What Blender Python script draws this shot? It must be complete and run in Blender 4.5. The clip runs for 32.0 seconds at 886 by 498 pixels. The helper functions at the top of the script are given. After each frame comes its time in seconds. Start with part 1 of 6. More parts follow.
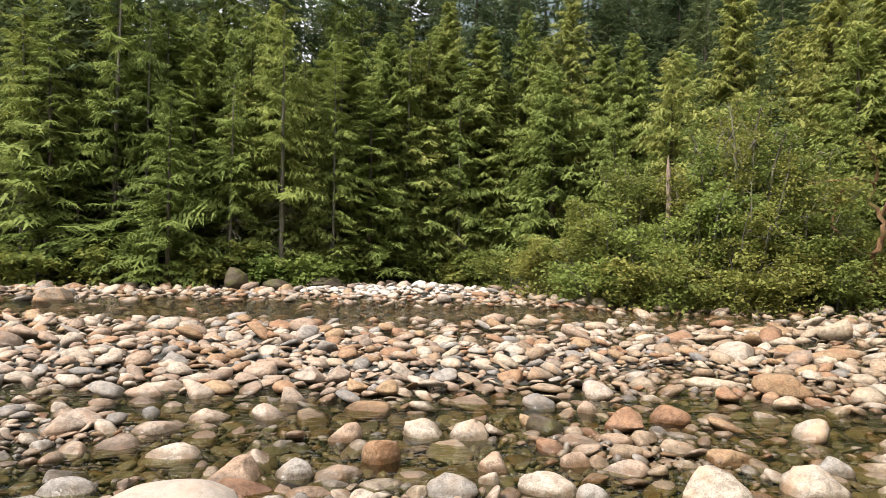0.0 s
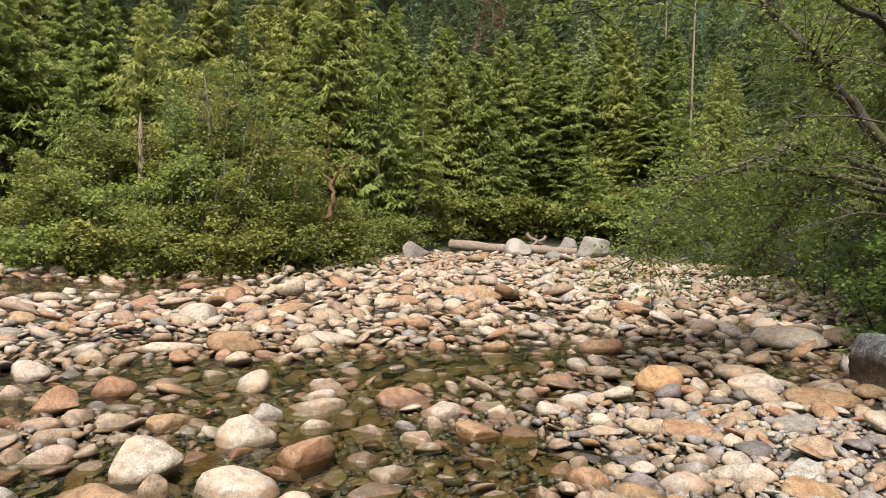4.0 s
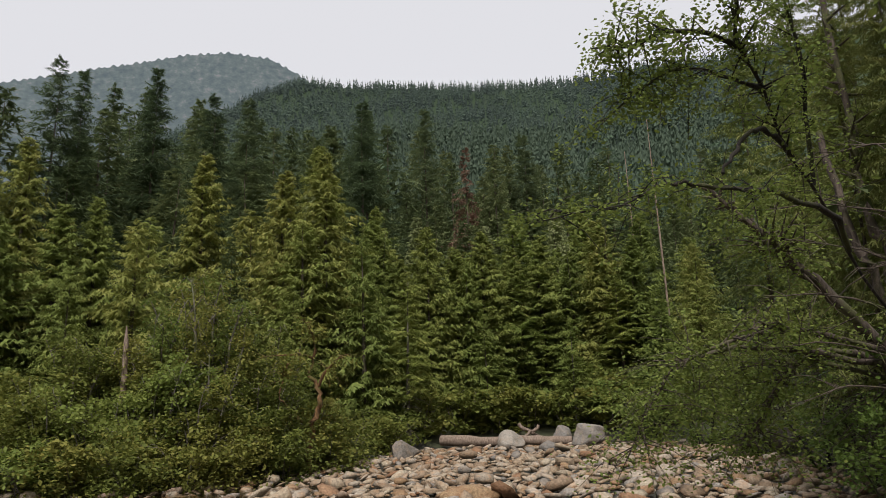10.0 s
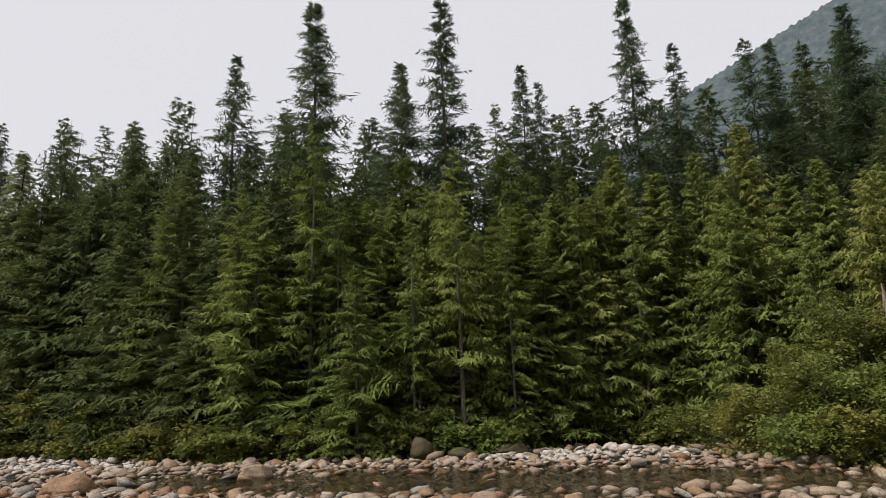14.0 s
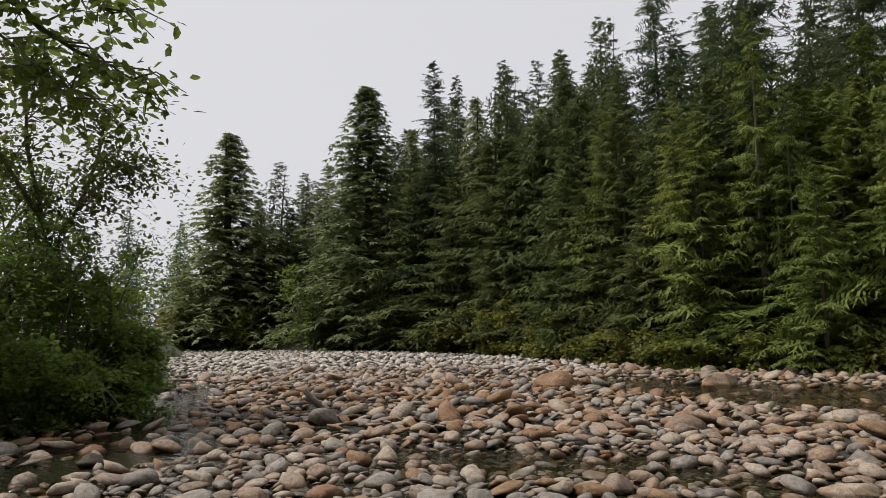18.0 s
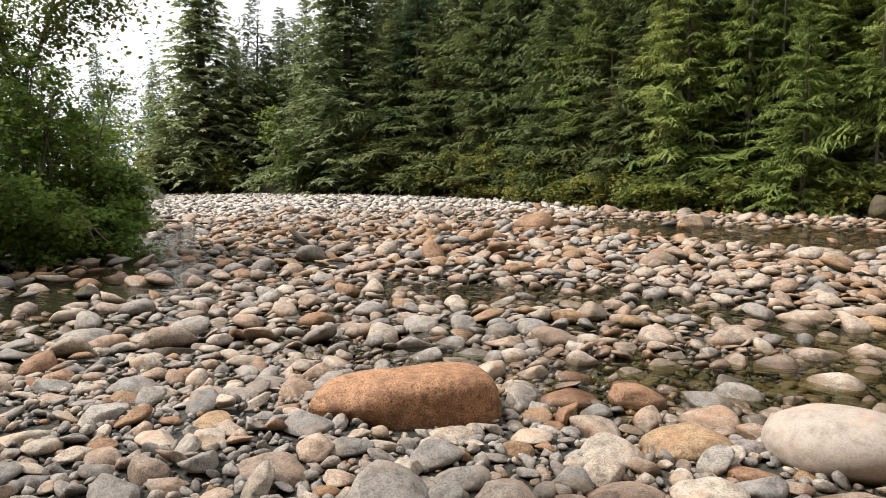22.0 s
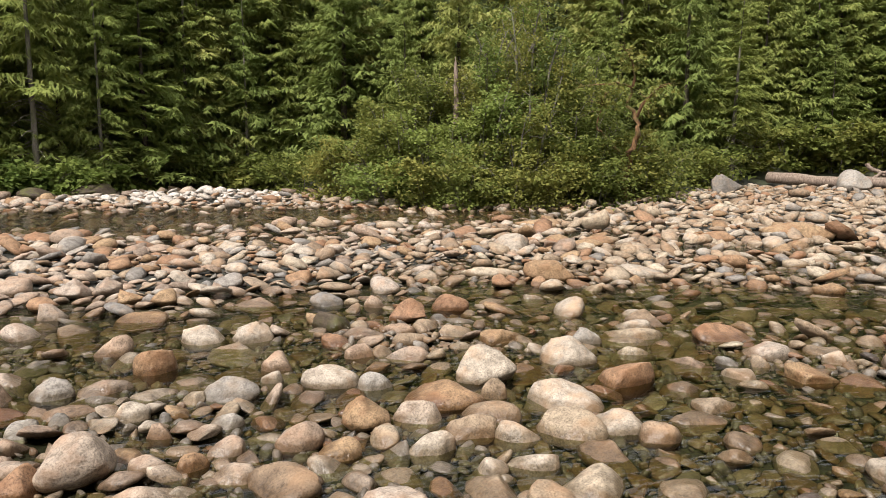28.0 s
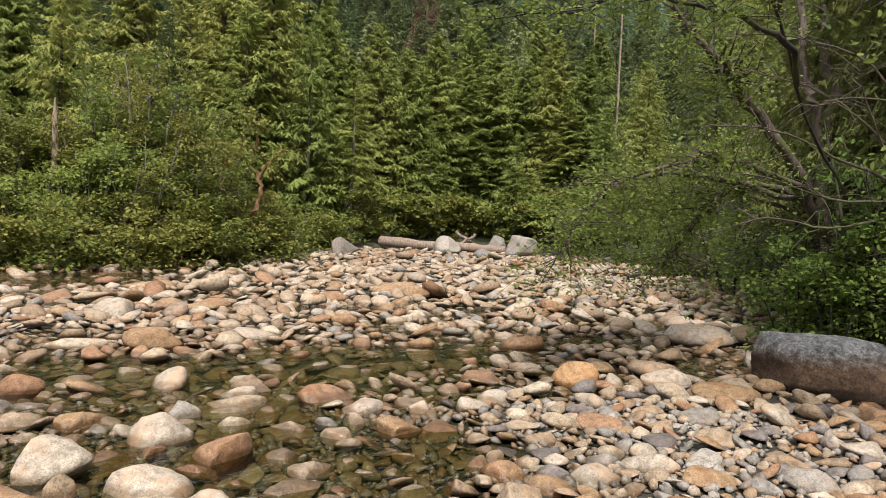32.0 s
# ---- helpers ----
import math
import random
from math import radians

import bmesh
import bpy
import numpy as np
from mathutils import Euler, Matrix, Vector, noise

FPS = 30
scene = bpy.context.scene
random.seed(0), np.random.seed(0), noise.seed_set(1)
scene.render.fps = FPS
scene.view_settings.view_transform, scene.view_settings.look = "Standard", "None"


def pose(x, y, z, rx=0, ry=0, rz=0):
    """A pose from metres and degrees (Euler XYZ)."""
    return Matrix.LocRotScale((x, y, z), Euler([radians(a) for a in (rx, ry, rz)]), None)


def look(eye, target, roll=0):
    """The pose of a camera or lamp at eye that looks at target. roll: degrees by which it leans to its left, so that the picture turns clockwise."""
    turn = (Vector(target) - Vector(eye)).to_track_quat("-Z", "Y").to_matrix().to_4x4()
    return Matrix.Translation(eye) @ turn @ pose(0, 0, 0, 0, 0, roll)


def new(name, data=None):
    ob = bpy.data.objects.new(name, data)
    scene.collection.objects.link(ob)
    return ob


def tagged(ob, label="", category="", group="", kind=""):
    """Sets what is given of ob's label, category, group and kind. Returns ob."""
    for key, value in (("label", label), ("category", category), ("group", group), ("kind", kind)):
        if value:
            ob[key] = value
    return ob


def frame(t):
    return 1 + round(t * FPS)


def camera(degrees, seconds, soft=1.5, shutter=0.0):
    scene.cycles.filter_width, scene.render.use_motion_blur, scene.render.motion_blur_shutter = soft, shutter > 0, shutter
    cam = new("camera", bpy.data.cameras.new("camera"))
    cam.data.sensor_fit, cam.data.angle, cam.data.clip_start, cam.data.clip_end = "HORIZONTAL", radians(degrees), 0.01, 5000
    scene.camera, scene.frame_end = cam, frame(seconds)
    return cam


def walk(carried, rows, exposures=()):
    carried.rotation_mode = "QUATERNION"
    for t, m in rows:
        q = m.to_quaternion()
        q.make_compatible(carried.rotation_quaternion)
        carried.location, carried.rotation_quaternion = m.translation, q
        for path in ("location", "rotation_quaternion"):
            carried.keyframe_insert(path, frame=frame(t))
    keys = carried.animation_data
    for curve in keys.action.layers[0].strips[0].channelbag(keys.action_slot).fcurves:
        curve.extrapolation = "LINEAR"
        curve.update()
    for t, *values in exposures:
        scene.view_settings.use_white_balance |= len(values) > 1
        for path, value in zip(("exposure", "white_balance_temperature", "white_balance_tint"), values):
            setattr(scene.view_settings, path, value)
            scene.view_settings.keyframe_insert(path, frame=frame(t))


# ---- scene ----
# World: the camera stands near the origin on a cobble bar; z = 0 is the water level; bearings run clockwise from +y.
cam = camera(66.0, 32.0, 0.4)
PATH = [
    (0, (-0.116, 0.050, 1.524), (0.872, 4.951, 1.543), 1.11),
    (0.5, (-0.117, 0.057, 1.526), (1.042, 4.921, 1.495), 1.28),
    (1, (-0.091, 0.088, 1.523), (1.293, 4.892, 1.436), 1.61),
    (1.5, (-0.049, 0.099, 1.517), (1.745, 4.764, 1.409), 1.76),
    (2, (0.026, 0.089, 1.499), (2.536, 4.412, 1.385), 2.09),
    (2.5, (0.095, 0.097, 1.489), (3.022, 4.148, 1.360), 2.58),
    (3, (0.151, 0.100, 1.485), (3.433, 3.870, 1.342), 2.54),
    (3.5, (0.203, 0.093, 1.487), (3.792, 3.570, 1.317), 1.64),
    (4, (0.275, 0.088, 1.488), (4.257, 3.109, 1.336), 1.54),
    (4.5, (0.334, 0.072, 1.486), (4.589, 2.694, 1.340), 2.03),
    (6.5, (0.133, -0.017, 1.486), (4.673, 2.077, 1.478), 2.86),
    (7, (0.111, -0.019, 1.484), (4.640, 2.100, 1.508), 2.45),
    (7.5, (0.103, -0.029, 1.491), (4.603, 2.144, 1.666), 1.39),
    (8, (0.111, -0.034, 1.505), (4.559, 2.203, 1.975), 1.44),
    (8.5, (0.119, -0.023, 1.513), (4.521, 2.220, 2.284), 0.73),
    (9, (0.130, -0.017, 1.522), (4.467, 2.263, 2.515), -0.37),
    (9.5, (0.137, 0.002, 1.533), (4.332, 2.475, 2.668), -1.61),
    (10, (0.140, 0.030, 1.550), (4.070, 2.867, 2.778), -2.05),
    (10.5, (0.170, 0.058, 1.565), (3.817, 3.262, 2.763), -1.41),
    (11, (0.212, 0.083, 1.578), (3.488, 3.682, 2.725), -0.56),
    (11.5, (0.270, 0.120, 1.572), (3.105, 4.081, 2.701), -0.72),
    (12, (0.304, 0.134, 1.578), (2.713, 4.372, 2.690), -0.49),
    (12.5, (0.305, 0.150, 1.590), (2.122, 4.674, 2.701), -1.03),
    (13, (0.242, 0.185, 1.596), (1.372, 4.923, 2.725), -1.44),
    (13.5, (0.174, 0.198, 1.599), (0.637, 5.032, 2.788), -1.78),
    (14, (0.103, 0.205, 1.600), (-0.207, 5.056, 2.772), -2.06),
    (14.5, (0.036, 0.191, 1.603), (-0.965, 4.964, 2.706), -1.96),
    (15, (-0.024, 0.145, 1.607), (-1.707, 4.737, 2.647), -2.14),
    (15.5, (-0.082, 0.086, 1.612), (-2.367, 4.431, 2.558), -1.52),
    (17.5, (-0.312, -0.158, 1.635), (-3.692, 3.454, 2.361), -1.27),
    (18, (-0.336, -0.169, 1.618), (-3.467, 3.683, 2.224), -0.81),
    (18.5, (-0.359, -0.147, 1.604), (-3.134, 4.007, 1.806), -0.29),
    (19, (-0.331, -0.151, 1.572), (-3.065, 4.035, 1.534), -0.37),
    (19.5, (-0.328, -0.153, 1.563), (-3.132, 3.984, 1.436), -0.10),
    (20, (-0.324, -0.176, 1.556), (-3.190, 3.916, 1.360), -0.43),
    (20.5, (-0.329, -0.217, 1.547), (-3.272, 3.816, 1.267), -0.68),
    (21, (-0.340, -0.230, 1.538), (-3.449, 3.667, 1.158), -0.84),
    (21.5, (-0.319, -0.258, 1.531), (-3.436, 3.622, 1.055), -1.09),
    (22, (-0.327, -0.240, 1.526), (-3.372, 3.691, 1.001), -0.58),
    (22.5, (-0.320, -0.235, 1.522), (-3.127, 3.866, 0.970), -0.39),
    (23, (-0.290, -0.160, 1.501), (-2.482, 4.293, 0.897), -0.67),
    (23.5, (-0.252, -0.115, 1.487), (-1.790, 4.593, 0.803), -0.65),
    (24, (-0.217, -0.057, 1.477), (-0.999, 4.832, 0.782), -0.60),
    (24.5, (-0.187, -0.044, 1.475), (-0.634, 4.896, 0.847), -0.84),
    (25, (-0.149, -0.000, 1.473), (0.064, 4.962, 0.904), -0.71),
    (25.5, (-0.125, 0.027, 1.470), (0.667, 4.933, 0.921), -0.16),
    (26, (-0.088, 0.048, 1.463), (1.179, 4.854, 0.917), 0.96),
    (26.5, (-0.053, 0.053, 1.459), (1.601, 4.734, 0.861), 0.99),
    (28.5, (0.083, 0.080, 1.471), (2.755, 4.262, 0.857), 0.81),
    (29, (0.150, 0.082, 1.470), (3.248, 3.970, 0.936), 1.37),
    (29.5, (0.198, 0.060, 1.478), (3.705, 3.590, 0.989), 1.63),
    (30, (0.223, 0.042, 1.486), (4.028, 3.261, 1.096), 2.19),
    (30.5, (0.234, 0.027, 1.490), (4.241, 3.001, 1.165), 2.11),
    (31, (0.250, 0.018, 1.490), (4.392, 2.805, 1.202), 2.43),
    (31.5, (0.261, 0.021, 1.492), (4.480, 2.696, 1.266), 2.65),
    (32, (0.261, 0.010, 1.500), (4.526, 2.614, 1.342), 2.62),
]
EXPOSURES = [(0, 1.15), (2, 1.12), (4, 1.02), (7, 1.08), (8, 1.42), (8.6, 1.58), (9.4, 1.5), (10.0, 0.0), (10.6, -0.08), (13, 0.08), (14, -0.02), (15.5, -0.08),
             (17.5, -0.16), (18.1, -0.12), (18.6, 0.24), (19.5, 0.46), (20, 0.5), (21.5, 0.78), (23, 0.84), (26, 0.86), (29, 0.8), (32, 0.84)]
walk(cam, [(t, look(eye, target, roll)) for t, eye, target, roll in PATH], EXPOSURES)

# ---- light: a hazy, overcast sky and a broad weak sun ----
SUN_EL, SUN_BEARING = radians(53), radians(238)
world = bpy.data.worlds.new("overcast_sky")
scene.world = world
world.use_nodes = True
wn = world.node_tree.nodes
wl = world.node_tree.links
sky = wn.new("ShaderNodeTexSky")
sky.sky_type, sky.sun_disc = 'NISHITA', False
sky.sun_elevation, sky.sun_rotation = SUN_EL, SUN_BEARING
sky.air_density, sky.dust_density, sky.ozone_density = 1.0, 6.0, 1.0
sky_gain = wn.new("ShaderNodeVectorMath")
sky_gain.operation = 'SCALE'
sky_gain.inputs["Scale"].default_value = 0.10
cloud = wn.new("ShaderNodeMix")
cloud.data_type = 'RGBA'
cloud.inputs["Factor"].default_value = 0.82
cloud.inputs[7].default_value = (0.93, 0.92, 0.95, 1)
wl.new(sky.outputs[0], sky_gain.inputs[0])
wl.new(sky_gain.outputs[0], cloud.inputs[6])
wl.new(cloud.outputs[2], wn["Background"].inputs[0])
wn["Background"].inputs[1].default_value = 0.96

sun_data = bpy.data.lights.new("sun", 'SUN')
sun_data.energy, sun_data.angle, sun_data.color = 3.2, radians(8), (1.0, 0.968, 0.93)
sun = new("sun", sun_data)
sun.matrix_world = look((0, 0, 60), (-60 * math.sin(SUN_BEARING) / math.tan(SUN_EL), -60 * math.cos(SUN_BEARING) / math.tan(SUN_EL), 0))


# ---- materials ----
def material(name, build):
    m = bpy.data.materials.new(name)
    m.use_nodes = True
    nt = m.node_tree
    for n in list(nt.nodes):
        nt.nodes.remove(n)
    out = nt.nodes.new("ShaderNodeOutputMaterial")

    def node(kind, **values):
        n = nt.nodes.new("ShaderNode" + kind)
        for k, v in values.items():
            n.inputs[k.replace("_", " ")].default_value = v
        return n

    nt.links.new(build(node, nt.links.new), out.inputs[0])
    return m


def ramp(node, stops, constant=False):
    r = node("ValToRGB")
    if constant:
        r.color_ramp.interpolation = 'CONSTANT'
    el = r.color_ramp.elements
    while len(el) < len(stops):
        el.new(0.5)
    for e, (p, c) in zip(el, stops):
        e.position, e.color = p, (*c, 1)
    return r


def mix(node, link, kind, fac, a, b):
    m = node("Mix")
    m.data_type, m.blend_type = 'RGBA', kind
    for sock, v in ((m.inputs[0], fac), (m.inputs[6], a), (m.inputs[7], b)):
        if isinstance(v, (int, float)):
            sock.default_value = v
        elif isinstance(v, tuple):
            sock.default_value = (*v, 1)
        else:
            link(v, sock)
    return m.outputs[2]


def dice(node, link):
    """A random number for each stone or leaf: the object's own and its island's."""
    a, b, s = node("ObjectInfo"), node("NewGeometry"), node("Math")
    s.operation = 'ADD'
    link(a.outputs["Random"], s.inputs[0])
    link(b.outputs["Random Per Island"], s.inputs[1])
    f = node("Math")
    f.operation = 'FRACT'
    link(s.outputs[0], f.inputs[0])
    return f.outputs[0]


def stone_material(name, stops, stain=(0.32, 0.15, 0.06), stain_amount=0.5, speck=0.5, relief=1.0):
    def build(node, link):
        pos = node("NewGeometry").outputs["Position"]
        r = ramp(node, stops)
        rnd = dice(node, link)
        link(rnd, r.inputs[0])
        fine = node("TexNoise", Scale=95.0, Detail=3.0, Roughness=0.7)
        coarse = node("TexNoise", Scale=5.5, Detail=6.0, Roughness=0.62)
        grains = node("TexVoronoi", Scale=120.0)
        for t in (fine, coarse, grains):
            link(pos, t.inputs["Vector"])
        fr = ramp(node, [(0.36, (0.3, 0.27, 0.25)), (0.48, (0.98, 0.98, 0.97)), (0.64, (1.42, 1.4, 1.36))])
        link(fine.outputs[0], fr.inputs[0])
        col = mix(node, link, 'MULTIPLY', speck, r.outputs[0], fr.outputs[0])
        gr = ramp(node, [(0.0, (0.35, 0.33, 0.32)), (0.22, (1, 1, 1))])
        link(grains.outputs["Distance"], gr.inputs[0])
        col = mix(node, link, 'MULTIPLY', speck * 0.6, col, gr.outputs[0])
        mottle = node("TexNoise", Scale=17.0, Detail=5.0, Roughness=0.65)
        link(pos, mottle.inputs["Vector"])
        mo = ramp(node, [(0.34, (0.46, 0.42, 0.38)), (0.5, (0.98, 0.96, 0.94)), (0.66, (1.3, 1.29, 1.26))])
        link(mottle.outputs[0], mo.inputs[0])
        col = mix(node, link, 'MULTIPLY', 0.3 + 0.45 * relief, col, mo.outputs[0])
        st = ramp(node, [(0.48, (0, 0, 0)), (0.66, (1, 1, 1))])
        link(coarse.outputs[0], st.inputs[0])
        amount = node("Math")
        amount.operation = 'MULTIPLY'
        amount.inputs[1].default_value = stain_amount
        link(st.outputs[0], amount.inputs[0])
        col = mix(node, link, 'MIX', amount.outputs[0], col, stain)
        # Wet and glossy near water level; line raised to paint gaps between stones darker.
        xyz, soak, wet_dark = node("SeparateXYZ"), node("Math"), node("MapRange")
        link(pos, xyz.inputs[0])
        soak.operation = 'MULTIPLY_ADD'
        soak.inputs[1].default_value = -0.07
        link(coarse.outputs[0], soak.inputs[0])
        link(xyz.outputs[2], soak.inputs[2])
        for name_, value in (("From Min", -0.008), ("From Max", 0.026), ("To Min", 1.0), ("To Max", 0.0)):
            wet_dark.inputs[name_].default_value = value
        link(soak.outputs[0], wet_dark.inputs["Value"])
        col = mix(node, link, 'MULTIPLY', wet_dark.outputs[0], col, (0.50, 0.46, 0.40))
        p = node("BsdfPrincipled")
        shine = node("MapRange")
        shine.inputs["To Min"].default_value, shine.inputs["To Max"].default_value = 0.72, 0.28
        link(wet_dark.outputs[0], shine.inputs["Value"])
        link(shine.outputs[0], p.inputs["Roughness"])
        p.inputs["Specular IOR Level"].default_value = 0.35
        link(col, p.inputs["Base Color"])
        bump0 = node("Bump", Strength=0.8 * relief, Distance=0.04)
        link(coarse.outputs[0], bump0.inputs["Height"])
        bump = node("Bump", Strength=0.7 * relief, Distance=0.013)
        link(mottle.outputs[0], bump.inputs["Height"])
        link(bump0.outputs[0], bump.inputs["Normal"])
        link(bump.outputs[0], p.inputs["Normal"])
        return p.outputs[0]
    return material(name, build)


def foliage_material(name, stops, gloss=0.65, through_light=0.34):
    def build(node, link):
        pos = node("NewGeometry").outputs["Position"]
        r = ramp(node, stops)
        a, g, n = node("ObjectInfo"), node("NewGeometry"), node("TexNoise", Scale=1.3, Detail=3.0)
        link(pos, n.inputs["Vector"])
        s1, s2 = node("Math"), node("Math")
        s1.operation = s2.operation = 'MULTIPLY_ADD'
        s1.inputs[1].default_value, s2.inputs[1].default_value = 0.26, 0.40
        link(g.outputs["Random Per Island"], s1.inputs[0])
        link(a.outputs["Random"], s2.inputs[0])
        half = node("Math")
        half.operation = 'MULTIPLY'
        half.inputs[1].default_value = 0.42
        link(n.outputs[0], half.inputs[0])
        link(half.outputs[0], s2.inputs[2])
        link(s2.outputs[0], s1.inputs[2])
        link(s1.outputs[0], r.inputs[0])
        p = node("BsdfPrincipled", Roughness=gloss)
        p.inputs["Specular IOR Level"].default_value = 0.12
        link(r.outputs[0], p.inputs["Base Color"])
        t = node("BsdfTranslucent")
        link(r.outputs[0], t.inputs[0])
        m = node("MixShader", Fac=through_light)
        link(p.outputs[0], m.inputs[1])
        link(t.outputs[0], m.inputs[2])
        return m.outputs[0]
    return material(name, build)


def bark_material(name, dark, light, moss=0.0):
    def build(node, link):
        co = node("TexCoord").outputs["Object"]
        mp = node("Mapping")
        mp.inputs["Scale"].default_value = (9, 9, 2.2)
        link(co, mp.inputs[0])
        n = node("TexNoise", Scale=3.0, Detail=5.0, Roughness=0.7)
        link(mp.outputs[0], n.inputs["Vector"])
        r = ramp(node, [(0.35, dark), (0.65, light)])
        link(n.outputs[0], r.inputs[0])
        big = node("TexNoise", Scale=1.6, Detail=3.0)
        link(co, big.inputs["Vector"])
        mr = ramp(node, [(0.5, (0, 0, 0)), (0.62, (moss, moss, moss))])
        link(big.outputs[0], mr.inputs[0])
        col = mix(node, link, 'MIX', mr.outputs[0], r.outputs[0], (0.09, 0.11, 0.02))
        p = node("BsdfPrincipled", Roughness=0.9)
        link(col, p.inputs["Base Color"])
        b = node("Bump", Strength=0.6, Distance=0.02)
        link(n.outputs[0], b.inputs["Height"])
        link(b.outputs[0], p.inputs["Normal"])
        return p.outputs[0]
    return material(name, build)


def ground_build(node, link):
    pos = node("NewGeometry").outputs["Position"]
    a, b = node("TexNoise", Scale=2.0, Detail=6.0, Roughness=0.7), node("TexVoronoi", Scale=22.0)
    for t in (a, b):
        link(pos, t.inputs["Vector"])
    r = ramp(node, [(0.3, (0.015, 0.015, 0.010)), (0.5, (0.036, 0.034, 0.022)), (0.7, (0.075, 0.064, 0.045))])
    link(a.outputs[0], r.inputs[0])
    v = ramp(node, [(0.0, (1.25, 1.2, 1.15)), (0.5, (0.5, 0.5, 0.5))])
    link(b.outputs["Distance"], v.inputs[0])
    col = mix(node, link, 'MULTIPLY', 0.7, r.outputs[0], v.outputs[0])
    p = node("BsdfPrincipled", Roughness=0.85)
    link(col, p.inputs["Base Color"])
    bump = node("Bump", Strength=0.8, Distance=0.03)
    link(b.outputs["Distance"], bump.inputs["Height"])
    link(bump.outputs[0], p.inputs["Normal"])
    return p.outputs[0]


def soil_build(node, link):
    pos = node("NewGeometry").outputs["Position"]
    a = node("TexNoise", Scale=1.2, Detail=7.0, Roughness=0.7)
    link(pos, a.inputs["Vector"])
    r = ramp(node, [(0.3, (0.02, 0.025, 0.012)), (0.5, (0.045, 0.05, 0.022)), (0.7, (0.07, 0.055, 0.03))])
    link(a.outputs[0], r.inputs[0])
    p = node("BsdfPrincipled", Roughness=0.95)
    link(r.outputs[0], p.inputs["Base Color"])
    return p.outputs[0]


def water_build(node, link):
    co = node("NewGeometry").outputs["Position"]
    mp = node("Mapping")
    mp.inputs["Rotation"].default_value = (0, 0, radians(25))
    mp.inputs["Scale"].default_value = (0.6, 1.5, 1.0)
    link(co, mp.inputs[0])
    n = node("TexNoise", Scale=4.5, Detail=3.0, Roughness=0.55)
    link(mp.outputs[0], n.inputs["Vector"])
    bump = node("Bump", Distance=0.07)
    link(n.outputs[0], bump.inputs["Height"])
    away, riffle, ruffled = node("VectorMath"), node("MapRange"), node("MapRange")
    away.operation = 'LENGTH'
    link(co, away.inputs[0])
    for n_, lo, hi in ((riffle, 0.4, 1.0), (ruffled, 0.03, 0.11)):
        n_.inputs["From Min"].default_value, n_.inputs["From Max"].default_value = 8.0, 15.0
        n_.inputs["To Min"].default_value, n_.inputs["To Max"].default_value = lo, hi
        link(away.outputs["Value"], n_.inputs["Value"])
    link(riffle.outputs[0], bump.inputs["Strength"])
    g = node("BsdfGlossy")
    link(ruffled.outputs[0], g.inputs["Roughness"])
    link(bump.outputs[0], g.inputs["Normal"])
    t = node("BsdfTransparent")
    t.inputs[0].default_value = (0.54, 0.55, 0.36, 1)
    f = node("Fresnel", IOR=1.33)
    link(bump.outputs[0], f.inputs["Normal"])
    m = node("MixShader")
    link(f.outputs[0], m.inputs[0])
    link(t.outputs[0], m.inputs[1])
    link(g.outputs[0], m.inputs[2])
    return m.outputs[0]


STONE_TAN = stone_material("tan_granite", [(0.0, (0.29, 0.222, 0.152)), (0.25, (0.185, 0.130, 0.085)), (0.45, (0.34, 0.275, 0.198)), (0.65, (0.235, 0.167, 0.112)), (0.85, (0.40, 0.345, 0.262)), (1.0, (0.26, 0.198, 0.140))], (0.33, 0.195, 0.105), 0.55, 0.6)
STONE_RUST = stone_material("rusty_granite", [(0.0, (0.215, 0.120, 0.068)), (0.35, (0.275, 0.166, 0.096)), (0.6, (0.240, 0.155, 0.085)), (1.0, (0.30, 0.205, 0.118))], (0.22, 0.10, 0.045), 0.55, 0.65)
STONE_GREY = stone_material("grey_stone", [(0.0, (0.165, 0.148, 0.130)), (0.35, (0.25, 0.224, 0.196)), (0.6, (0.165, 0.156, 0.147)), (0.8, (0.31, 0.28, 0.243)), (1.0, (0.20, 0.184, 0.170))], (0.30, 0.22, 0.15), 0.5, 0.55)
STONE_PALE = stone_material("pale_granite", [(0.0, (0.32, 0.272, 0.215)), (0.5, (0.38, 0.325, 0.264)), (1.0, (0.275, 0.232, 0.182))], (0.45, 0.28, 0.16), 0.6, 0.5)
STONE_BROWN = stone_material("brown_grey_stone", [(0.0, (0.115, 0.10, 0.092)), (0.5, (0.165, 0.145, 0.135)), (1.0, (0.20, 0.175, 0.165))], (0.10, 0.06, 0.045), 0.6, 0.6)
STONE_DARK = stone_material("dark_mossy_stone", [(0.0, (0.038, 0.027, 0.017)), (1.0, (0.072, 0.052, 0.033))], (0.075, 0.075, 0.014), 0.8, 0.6)
